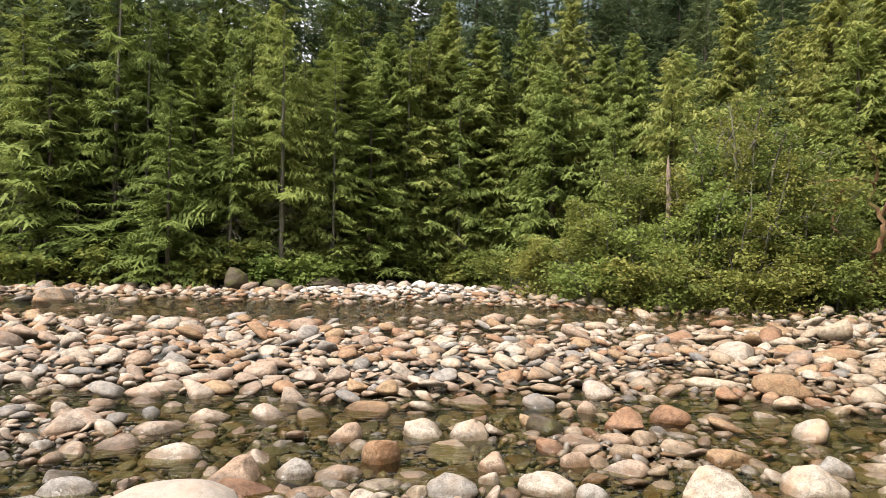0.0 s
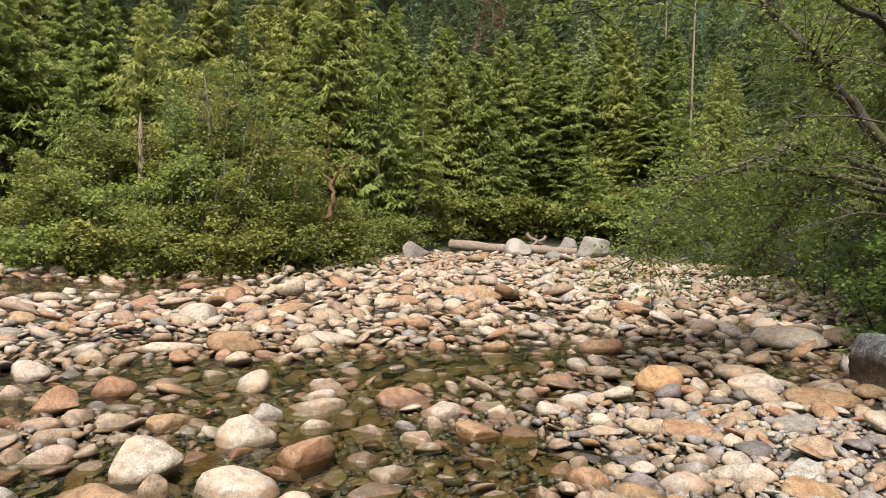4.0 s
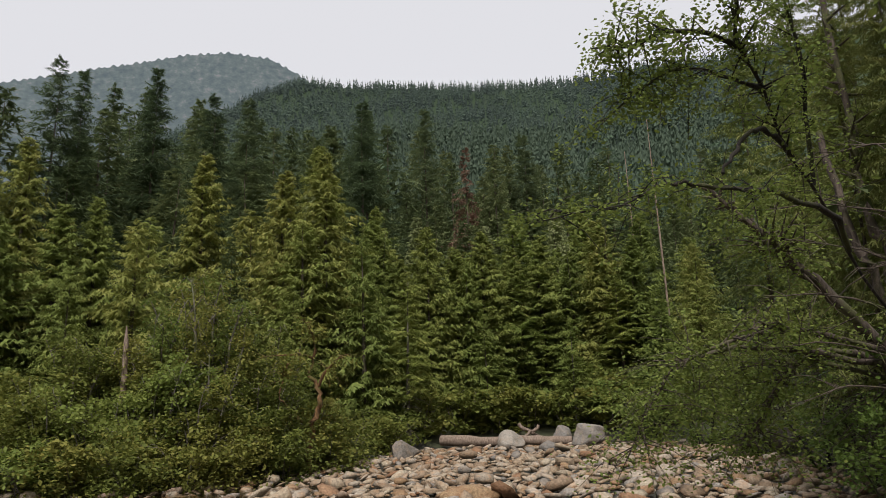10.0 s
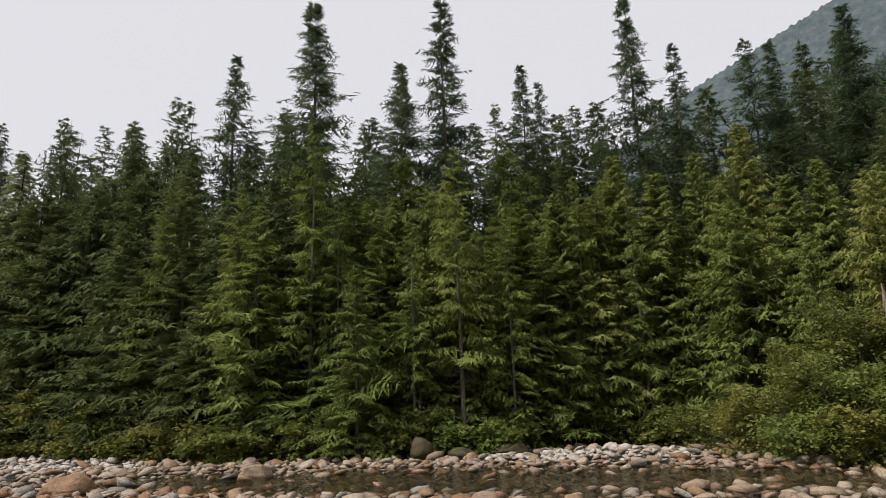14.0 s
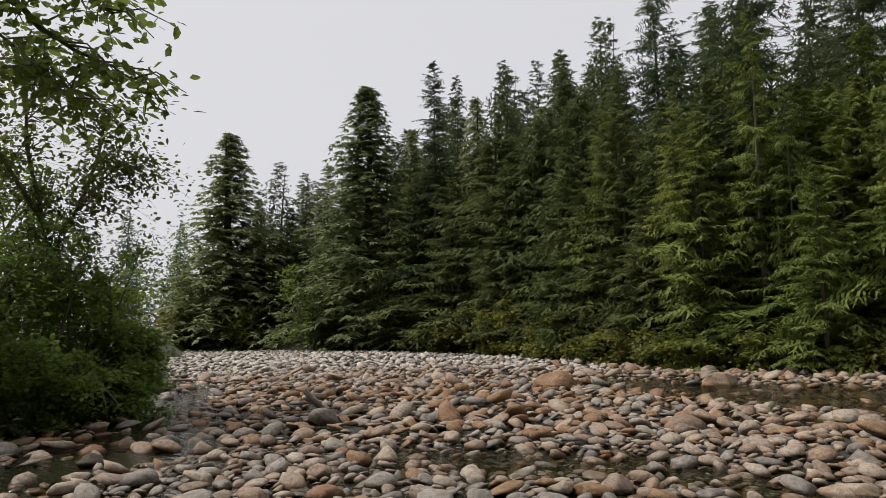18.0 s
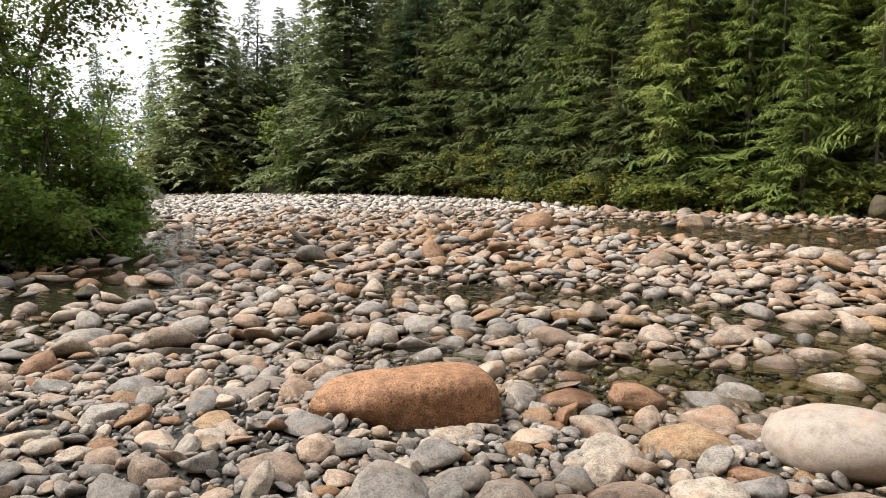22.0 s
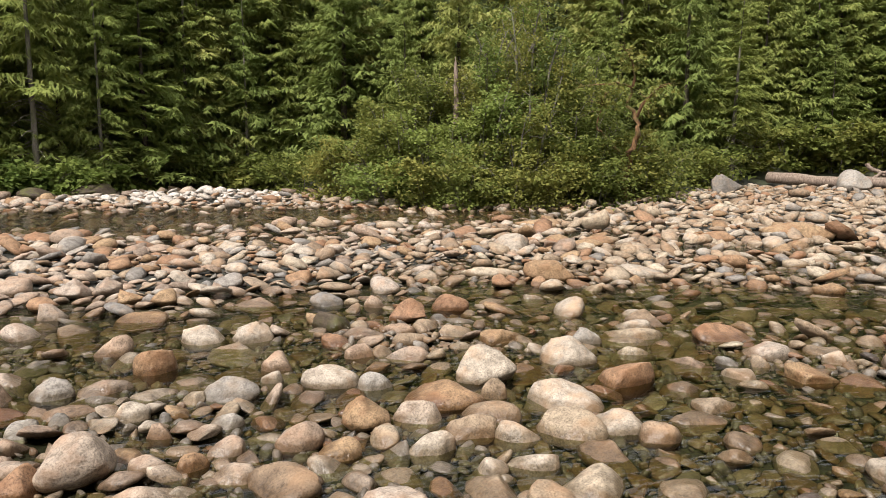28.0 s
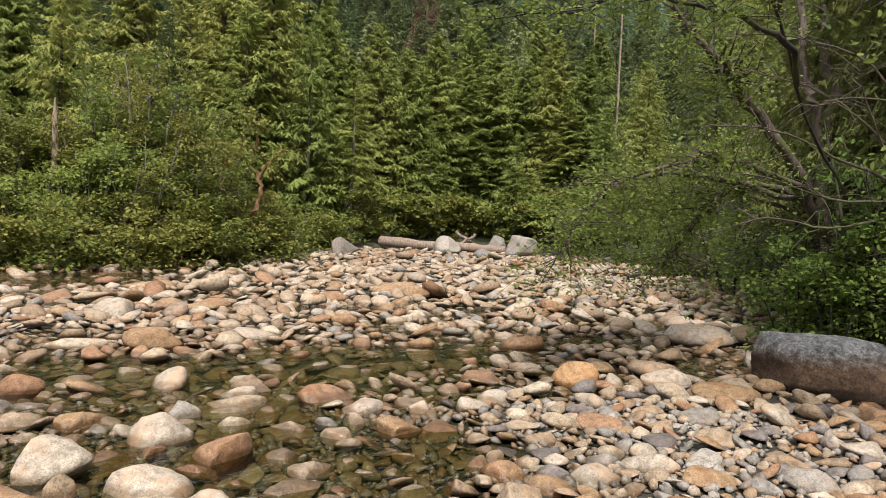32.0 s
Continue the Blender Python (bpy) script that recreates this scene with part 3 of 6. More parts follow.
def stones_mesh(name, rows, rng, levels, flat=(0.2, 0.5), sink=0.2, mats=None):
    rows = np.asarray(rows)
    x, y, s = rows.T
    z = height(x, y)
    kinds = stone_mix(rng, x, y) if mats is None else mats(rng, x, y)
    fv, ff = [], BALLS[levels][1]
    pick = rng.integers(0, 24, len(x))
    turn = rng.uniform(0, 2 * np.pi, len(x))
    wide, tall = rng.uniform(0.6, 0.95, len(x)), rng.uniform(*flat, len(x))
    tilt = rng.normal(0, 0.24, (len(x), 2))
    shapes = np.array(SHAPES[levels])[pick]
    v = shapes * np.stack([s, s * wide, s * tall], -1)[:, None]
    v[..., 2] += v[..., 0] * tilt[:, :1] + v[..., 1] * tilt[:, 1:]
    c, sn = np.cos(turn)[:, None], np.sin(turn)[:, None]
    vx, vy = v[..., 0] * c - v[..., 1] * sn + x[:, None], v[..., 0] * sn + v[..., 1] * c + y[:, None]
    vz = v[..., 2] + (z + s * tall * (1 - 2 * sink) + s * rng.uniform(0, 0.5, len(x)) ** 2 * 1.6)[:, None]
    n = shapes.shape[1]
    faces = (ff[None] + (np.arange(len(x)) * n)[:, None, None]).reshape(-1, 3)
    return mesh_of(name, np.stack([vx, vy, vz], -1).reshape(-1, 3), faces, STONES, np.repeat(kinds, len(ff)))


TAKEN = {}


def claim(x, y, s):
    TAKEN.setdefault((int(math.floor(x / 0.5)), int(math.floor(y / 0.5))), []).append((x, y, s))
    if s > 0.3:
        for a in np.arange(0, 6.2, 0.7):
            px, py = x + 0.55 * s * math.cos(a), y + 0.55 * s * math.sin(a)
            TAKEN.setdefault((int(math.floor(px / 0.5)), int(math.floor(py / 0.5))), []).append((px, py, 0.4 * s))


def boulder(label, x, y, sx, sy, sz, turn, mat, seed, sink=0.25, cuts=7, rough=1.0, levels=4, tilt=(0, 0), name="boulder"):
    """One large stone by its half sizes, resting on the bed."""
    v, f = stone_shape(seed, levels, rough, cuts)
    v = v * (sx, sy, sz)
    me = mesh_of(name, v, f, [mat])
    ob = new(name, me)
    ob.matrix_world = pose(x, y, float(height(x, y)) + sz * (1 - 2 * sink), tilt[0], tilt[1], turn)
    claim(x, y, 0.5 * (sx + sy))
    return tagged(ob, label, "boulder")


WORDS_STONE = {"T": ("tan speckled granite", STONE_TAN), "K": ("pinkish speckled granite", STONE_PINK), "E": ("smooth pale granite", STONE_EGG), "S": ("orange granite", STONE_SLAB), "R": ("rust-orange granite", STONE_RUST), "G": ("smooth grey", STONE_GREY), "N": ("brown", STONE_BROWN), "Y": ("golden ochre granite", STONE_GOLD),
               "P": ("pale grey-white granite", STONE_PALE), "D": ("dark brown mossy", STONE_DARK), "B": ("lichen-grey rusty-footed", STONE_LICHEN)}
STONE_STORE = {}


def stone(kind, x, y, half, deep, top, turn, cuts=0, seed=0):
    """One stone of the bed by its half width across, half depth, height of its top and turn."""
    n = len(STONE_STORE)
    rng = np.random.default_rng(1000 + n)
    if kind == "T" and x < 0.5 * y:
        kind = "K"
    words, mat = WORDS_STONE[kind]
    level = 4 if half > 0.3 and math.hypot(x, y) < 5 else 3 if math.hypot(x, y) < 9 else 2
    v, f = stone_shape(seed or 1000 + n, level, 0.9, cuts or int(rng.integers(4, 9)), 0.85)
    name = "boulder" if half > 0.2 else "cobble"
    foot = min(float(height(x, y)), 0.0) - 0.04
    tall = max(0.46 * (top - foot), 0.05)
    ob = new(name, mesh_of(name, v * (half, deep, tall), f, [mat]))
    ob.matrix_world = pose(x, y, foot + tall, rng.uniform(-5, 5), rng.uniform(-6, 6), turn + rng.uniform(-12, 12))
    STONE_STORE[n] = ob
    claim(x, y, 0.5 * (half + deep))
    where = "in shallow water" if height(x, y) < -0.03 else "on the gravel"
    shape = "broad" if half > 2.2 * tall else "tall" if tall > half else "rounded"
    tagged(ob, "%s %s river %s lying %s" % (shape, words, name, where), name, "stones of the river bed")


def block(kind, label, x, y, sx, sy, top, turn, seed, power=3.6, slope=0.0, taper=0.12, nod=0.0, cuts=7, dents=1.0):
    """A long or blocky boulder: a rounded box, its top sloping along its length, worn and dented."""
    rng = np.random.default_rng(seed)
    v, f = BALLS[4]
    v = v / (np.abs(v) ** power).sum(1)[:, None] ** (1 / power)
    for _ in range(cuts):
        n = unit(rng.normal(size=3) * (1, 1, 0.8) + [0, 0, 0.2])
        v = v - np.outer(np.maximum(0, v @ n - rng.uniform(0.82, 1.1)) * 0.95, n)
    up = (v[:, 2] + 1) / 2
    v[:, 2] += slope * v[:, 0] * up
    v[:, 0] *= 1 - taper * up
    v[:, 1] *= 1 - taper * up
    for k in range(6):
        w = rng.normal(size=3) * (1.5 + 1.6 * k)
        v = v * (1 + dents * 0.035 / (1 + 0.6 * k) * np.sin(v @ w + rng.uniform(0, 6)))[:, None]
    foot = min(float(height(x, y)), 0.0) - 0.06
    tall = 0.5 * (top - foot)
    ob = new("boulder", mesh_of("boulder", v * (sx, sy, tall), f, [WORDS_STONE[kind][1]]))
    ob.matrix_world = pose(x, y, foot + tall, 0, nod, turn)
    claim(x, y, 0.5 * (sx + sy))
    return tagged(ob, label, "boulder", "stones of the river bed")


# Boulders and large stones that stand out.
boulder("brown boulder standing on the gravel bar", -10.2, 16.8, 0.6, 0.42, 0.36, 10, STONE_RUST, 55, 0.2)
boulder("mottled white and brown boulder at the far bank", -6.9, 20.6, 0.55, 0.4, 0.32, 10, STONE_TAN, 57, 0.2, 9)
boulder("dark boulder in the hollow between the trees", 7.4, 30.5, 0.9, 0.7, 0.8, 20, STONE_DARK, 62, 0.2, 8)
boulder("tall dark mossy boulder under the far trees", -2.5, 25.2, 0.42, 0.4, 0.52, 0, STONE_DARK, 59, 0.15, 2)
boulder("low dark mossy boulder at the far bank", -1.0, 25.4, 0.7, 0.5, 0.3, 0, STONE_DARK, 60, 0.2, 8)
boulder("low brown mossy boulder at the far bank", 0.6, 26.0, 0.7, 0.5, 0.32, 20, STONE_DARK, 61, 0.2, 8)
boulder("dark rounded boulder beside the log pile", 20.9, 17.2, 0.55, 0.5, 0.42, 0, STONE_GREY, 63, 0.15)
boulder("round grey boulder in front of the drift logs", 24.9, 14.9, 0.64, 0.55, 0.5, 0, STONE_GREY, 64, 0.15, 4)
boulder("large angular grey boulder by the drift logs", 27.3, 12.5, 0.85, 0.7, 0.58, 20, STONE_GREY, 65, 0.12, 10)
boulder("dark grey boulder behind the drift logs", 29.6, 14.9, 0.6, 0.5, 0.5, 20, STONE_GREY, 75, 0.15, 7)
boulder("flat grey boulder below the drift logs", 24.9, 13.1, 0.75, 0.5, 0.26, 30, STONE_GREY, 66, 0.2)
boulder("pale boulder in the upstream rapids", 33.5, 10.5, 0.8, 0.6, 0.55, 30, STONE_PALE, 72, 0.2)
boulder("grey boulder in the upstream rapids", 35.0, 8.8, 0.9, 0.7, 0.6, 10, STONE_BROWN, 73, 0.2)
boulder("dark boulder under the leaning branches", 24.0, 4.4, 0.8, 0.6, 0.5, 10, STONE_BROWN, 74, 0.2)


def bank_stones():
    """Rusty and pale stones that line the foot of the far bank."""
    rng = np.random.default_rng(77)
    for deg in np.arange(-21, 13, 0.85):
        d = float(shore(deg)) - rng.uniform(0.6, 2.4)
        bx, by = bearing(deg + rng.uniform(-0.3, 0.3), d)
        s = rng.uniform(0.15, 0.33)
        k = "R" if deg < 0 and rng.uniform() < 0.6 else "T" if rng.uniform() < 0.6 else "P"
        stone(k, bx, by, s, s * 0.7, max(float(height(bx, by)), 0) + s * rng.uniform(0.7, 1.1), rng.uniform(0, 90))


bank_stones()
# Stones of the near bed.
stone("T", -1.51, 2.68, 0.20, 0.14, 0.12, 29)
stone("P", -1.18, 2.83, 0.20, 0.14, 0.18, 23)
stone("N", -0.84, 2.92, 0.13, 0.09, 0.17, 16)
stone("T", -0.59, 3.06, 0.18, 0.13, 0.11, 11)
stone("R", -1.50, 3.45, 0.27, 0.19, 0.14, 24)
stone("G", -1.79, 2.64, 0.12, 0.09, 0.13, 34)
stone("P", 0.36, 2.84, 0.16, 0.11, 0.08, -7)
stone("T", 0.22, 3.09, 0.16, 0.11, 0.10, -4)
stone("R", -0.26, 3.39, 0.10, 0.07, 0.16, 4)
stone("N", -1.19, 3.58, 0.12, 0.09, 0.13, 18)
stone("T", 0.61, 3.13, 0.11, 0.08, 0.08, -13)
stone("G", -0.31, 3.21, 0.11, 0.09, 0.04, 4)
stone("P", 1.70, 2.67, 0.10, 0.07, 0.08, -34)
stone("T", -0.64, 3.24, 0.24, 0.17, 0.04, 10)
stone("P", 1.92, 2.64, 0.14, 0.10, 0.08, -38)
stone("R", 0.45, 3.33, 0.08, 0.06, 0.09, -9)
stone("R", 1.12, 3.17, 0.13, 0.10, 0.09, -21)
stone("T", 0.26, 3.40, 0.09, 0.07, 0.12, -6)
stone("P", 1.56, 3.00, 0.13, 0.10, 0.12, -29)
stone("T", -0.45, 3.42, 0.11, 0.08, 0.04, 6)
stone("R", -1.10, 3.29, 0.15, 0.11, 0.05, 17)
stone("T", -0.04, 3.45, 0.19, 0.14, 0.27, -1)
stone("T", 0.63, 3.44, 0.10, 0.07, 0.10, -12)
stone("T", 0.98, 3.36, 0.13, 0.10, 0.15, -18)
stone("R", -2.19, 2.81, 0.10, 0.08, 0.13, 31)
stone("P", 2.04, 2.94, 0.14, 0.10, 0.10, -36)
stone("T", 1.84, 3.08, 0.14, 0.11, 0.12, -32)
stone("R", 1.37, 3.44, 0.14, 0.11, 0.18, -23)
stone("T", 2.35, 2.86, 0.20, 0.15, 0.12, -41)
stone("T", -2.58, 2.76, 0.19, 0.14, 0.13, 37)
block("E", "smooth pale egg-shaped granite boulder at the water", -0.80, 3.75, 0.40, 0.32, 0.31, 11, 12, 2.1, 0.04, 0.06, 0, 1, 0.7)
stone("T", 2.69, 2.56, 0.12, 0.09, 0.11, -48)
stone("T", 0.35, 3.79, 0.08, 0.06, 0.10, -7)
stone("T", 1.68, 3.40, 0.15, 0.11, 0.13, -28)
stone("G", 0.70, 3.78, 0.10, 0.08, 0.09, -12)
stone("P", 2.60, 2.78, 0.16, 0.12, 0.12, -45)
stone("T", 2.07, 3.25, 0.18, 0.14, 0.10, -34)
stone("T", -0.34, 3.93, 0.12, 0.09, 0.09, 4)
block("S", "long loaf-shaped rusty granite boulder lying on grey gravel", -3.06, 2.86, 0.57, 0.27, 0.32, 46, 40, 4.5, 0.22, 0.06, 0, 3)
stone("P", 0.25, 4.13, 0.10, 0.07, 0.11, -5)
stone("R", 1.95, 3.60, 0.26, 0.19, 0.12, -30)
stone("R", 3.98, 1.46, 0.16, 0.12, 0.09, -69)
stone("P", 2.58, 3.22, 0.25, 0.19, 0.14, -40)
stone("G", -3.69, 2.23, 0.15, 0.11, 0.12, 54)
stone("T", 2.25, 3.51, 0.09, 0.07, 0.14, -34)
stone("T", -1.52, 3.93, 0.19, 0.14, 0.13, 16)
stone("G", 1.67, 4.01, 0.12, 0.09, 0.12, -24)
stone("T", -0.05, 4.41, 0.18, 0.14, 0.05, -0)
stone("P", 1.44, 4.22, 0.20, 0.15, 0.15, -20)
stone("P", -4.56, 1.28, 0.24, 0.18, 0.12, 70)
stone("R", -0.46, 4.52, 0.22, 0.16, 0.07, 5)
stone("G", -1.10, 4.43, 0.14, 0.10, 0.07, 13)
stone("P", 2.40, 3.83, 0.21, 0.16, 0.25, -33)
stone("P", 1.11, 4.42, 0.08, 0.06, 0.09, -15)
stone("R", -2.46, 3.85, 0.25, 0.19, 0.07, 27)
stone("R", -2.03, 4.08, 0.20, 0.15, 0.16, 21)
stone("R", 3.19, 3.35, 0.21, 0.16, 0.16, -45)
stone("G", -0.16, 4.71, 0.13, 0.10, 0.14, 1)
stone("T", 0.13, 4.72, 0.17, 0.13, 0.08, -3)
stone("G", 4.59, 1.39, 0.13, 0.10, 0.09, -73)
stone("T", -0.53, 4.74, 0.20, 0.15, 0.16, 5)
stone("G", -1.54, 4.64, 0.17, 0.13, 0.09, 18)
stone("T", 1.22, 4.68, 0.12, 0.09, 0.15, -16)
stone("T", -4.46, 2.40, 0.14, 0.11, 0.11, 57)
stone("R", 0.45, 4.99, 0.15, 0.11, 0.19, -6)
stone("T", 4.73, 1.88, 0.14, 0.11, 0.11, -68)
stone("T", 2.14, 4.52, 0.18, 0.13, 0.10, -26)
stone("T", 5.13, -0.22, 0.10, 0.08, 0.10, -92)
stone("T", 1.83, 4.70, 0.12, 0.09, 0.13, -22)
stone("P", 3.15, 3.91, 0.21, 0.16, 0.19, -40)
stone("T", -5.12, 1.39, 0.15, 0.11, 0.09, 71)
stone("R", 4.35, 2.82, 0.18, 0.14, 0.12, -56)
stone("T", -5.10, 1.67, 0.16, 0.12, 0.11, 68)
stone("T", -4.18, 3.17, 0.16, 0.12, 0.16, 48)
stone("R", -2.65, 4.42, 0.18, 0.14, 0.05, 26)
stone("T", -1.04, 5.34, 0.23, 0.17, 0.10, 10)
stone("T", 3.76, 3.87, 0.19, 0.14, 0.07, -45)
stone("R", 5.38, 1.62, 0.23, 0.17, 0.11, -73)
stone("T", 0.23, 5.58, 0.15, 0.12, 0.17, -3)
stone("T", -2.78, 4.75, 0.14, 0.10, 0.14, 26)
stone("G", 3.59, 4.25, 0.14, 0.11, 0.15, -41)
stone("P", 1.24, 5.51, 0.17, 0.13, 0.17, -14)
stone("P", 4.87, 2.98, 0.10, 0.08, 0.12, -58)
stone("T", -3.30, 4.55, 0.16, 0.12, 0.12, 32)
stone("T", 2.10, 5.24, 0.20, 0.15, 0.04, -23)
stone("G", 5.64, 1.10, 0.11, 0.08, 0.11, -79)
stone("P", 0.86, 5.66, 0.20, 0.15, 0.18, -10)
stone("T", 3.93, 4.22, 0.25, 0.19, 0.04, -42)
stone("T", 2.39, 5.22, 0.18, 0.13, 0.10, -26)
stone("T", -1.51, 5.61, 0.20, 0.15, 0.08, 14)
stone("T", 5.91, 0.02, 0.12, 0.09, 0.08, -90)
stone("T", 4.07, 4.21, 0.27, 0.20, 0.09, -45)
stone("G", -4.66, 3.82, 0.12, 0.09, 0.11, 47)
stone("D", 1.93, 5.63, 0.17, 0.13, 0.16, -20)
stone("T", 5.89, 1.41, 0.20, 0.15, 0.13, -76)
stone("R", 4.71, 3.83, 0.25, 0.19, 0.11, -50)
stone("T", 6.17, 0.86, 0.23, 0.17, 0.11, -82)
stone("P", 4.33, 4.46, 0.18, 0.14, 0.11, -43)
stone("R", 2.65, 5.57, 0.18, 0.14, 0.22, -26)
stone("T", -1.28, 6.09, 0.24, 0.18, 0.10, 11)
stone("T", -3.26, 5.20, 0.24, 0.18, 0.16, 28)
stone("D", -5.78, 2.94, 0.25, 0.19, 0.10, 60)
stone("T", -1.99, 6.08, 0.19, 0.15, 0.16, 18)
stone("T", 4.52, 4.52, 0.19, 0.14, 0.13, -46)
stone("T", -0.92, 6.44, 0.20, 0.15, 0.12, 7)
stone("R", 6.53, 0.56, 0.15, 0.11, 0.09, -85)
stone("R", 0.52, 6.62, 0.25, 0.19, 0.10, -5)
stone("T", -6.11, 3.08, 0.29, 0.22, 0.21, 60)
stone("T", -1.95, 6.22, 0.22, 0.17, 0.17, 14)
stone("R", 3.24, 5.84, 0.21, 0.16, 0.17, -30)
stone("T", 2.58, 6.23, 0.10, 0.08, 0.14, -23)
stone("T", -6.48, 2.71, 0.21, 0.16, 0.15, 64)
stone("G", 2.20, 6.54, 0.19, 0.15, 0.14, -19)
stone("R", 6.30, 3.15, 0.23, 0.17, 0.11, -63)
stone("T", -0.21, 7.03, 0.14, 0.10, 0.17, 1)
stone("T", 1.58, 6.84, 0.26, 0.20, 0.07, -14)
stone("Y", 6.74, 2.35, 0.24, 0.17, 0.32, -70)
stone("R", 7.09, 1.00, 0.32, 0.24, 0.16, -82)
stone("T", -4.95, 5.17, 0.16, 0.12, 0.12, 40)
stone("R", 7.22, -0.17, 0.16, 0.12, 0.16, -91)
stone("R", -3.61, 6.13, 0.21, 0.16, 0.15, 27)
stone("R", -5.73, 4.55, 0.21, 0.16, 0.14, 48)
stone("G", -6.93, 2.71, 0.25, 0.19, 0.15, 66)
stone("R", 0.76, 7.24, 0.13, 0.10, 0.17, -7)
stone("T", -3.50, 6.42, 0.18, 0.14, 0.21, 25)
stone("R", 0.47, 7.39, 0.13, 0.10, 0.16, -4)
stone("P", 7.31, 1.60, 0.26, 0.20, 0.21, -77)
stone("T", 6.98, 3.01, 0.19, 0.14, 0.12, -66)
stone("R", -1.01, 7.58, 0.19, 0.14, 0.13, 7)
stone("T", 0.28, 7.87, 0.15, 0.12, 0.23, -3)
stone("T", 7.76, 1.89, 0.26, 0.20, 0.19, -76)
stone("T", -0.04, 7.95, 0.19, 0.14, 0.23, -0)
stone("G", 1.49, 7.80, 0.18, 0.13, 0.19, -12)
stone("T", -1.63, 7.84, 0.28, 0.21, 0.09, 11)
block("B", "large blocky grey boulder with a rusty foot", 8.42, 0.27, 0.80, 0.62, 0.58, -86, 97, 8.0, -0.26, 0.26, 0, 26, 1.2)
block("B", "low grey boulder half hidden in the bank shade", 9.05, -0.85, 0.62, 0.5, 0.33, -96, 98, 3.0, 0.1, 0.25, 0, 5, 1.6)
stone("T", -0.75, 8.06, 0.17, 0.13, 0.14, 5)
stone("P", -1.30, 8.30, 0.22, 0.17, 0.09, 8)
stone("T", -0.61, 8.41, 0.20, 0.15, 0.19, 4)
stone("R", 5.06, 6.69, 0.34, 0.26, 0.27, -38)
stone("T", 4.62, 7.36, 0.35, 0.27, 0.12, -33)
stone("R", -6.74, 5.97, 0.17, 0.13, 0.20, 46)
stone("T", -6.58, 6.28, 0.17, 0.13, 0.22, 44)
stone("R", 8.35, 3.71, 0.34, 0.25, 0.17, -66)
stone("P", 6.32, 6.43, 0.29, 0.22, 0.16, -45)
stone("P", -3.24, 8.44, 0.21, 0.16, 0.11, 18)
stone("P", -3.00, 9.62, 0.22, 0.17, 0.21, 17)
stone("D", -9.49, 3.92, 0.19, 0.14, 0.17, 66)
stone("R", 8.12, 6.48, 0.21, 0.16, 0.18, -51)
stone("P", 10.51, 1.91, 0.52, 0.36, 0.30, -80, 3)
stone("T", 10.96, 1.25, 0.34, 0.26, 0.30, -83)
stone("R", 7.54, 9.03, 0.39, 0.29, 0.15, -39)
stone("R", 7.87, 9.09, 0.35, 0.27, 0.17, -41)
stone("T", 11.96, 4.10, 0.34, 0.26, 0.28, -71)
stone("R", 12.63, 4.95, 0.33, 0.25, 0.24, -68)
stone("T", 9.43, 10.89, 0.30, 0.23, 0.48, -41)
stone("R", 12.04, 8.19, 0.69, 0.50, 0.35, -55)
stone("R", 8.90, 12.21, 0.53, 0.40, 0.19, -36)
stone("P", 15.30, 3.70, 0.26, 0.20, 0.23, -76)
stone("T", 15.50, 2.86, 0.39, 0.30, 0.21, -79)
stone("P", 14.34, 7.02, 0.36, 0.28, 0.30, -64)


# Cobbles that stand out near the camera: things of their own, on shared meshes.
def near_field(x, y):
    b, r = np.degrees(np.arctan2(x, y)), np.hypot(x, y)
    return in_bed(x, y) & (b > -82) & (b < 99) & (r > 2.2)


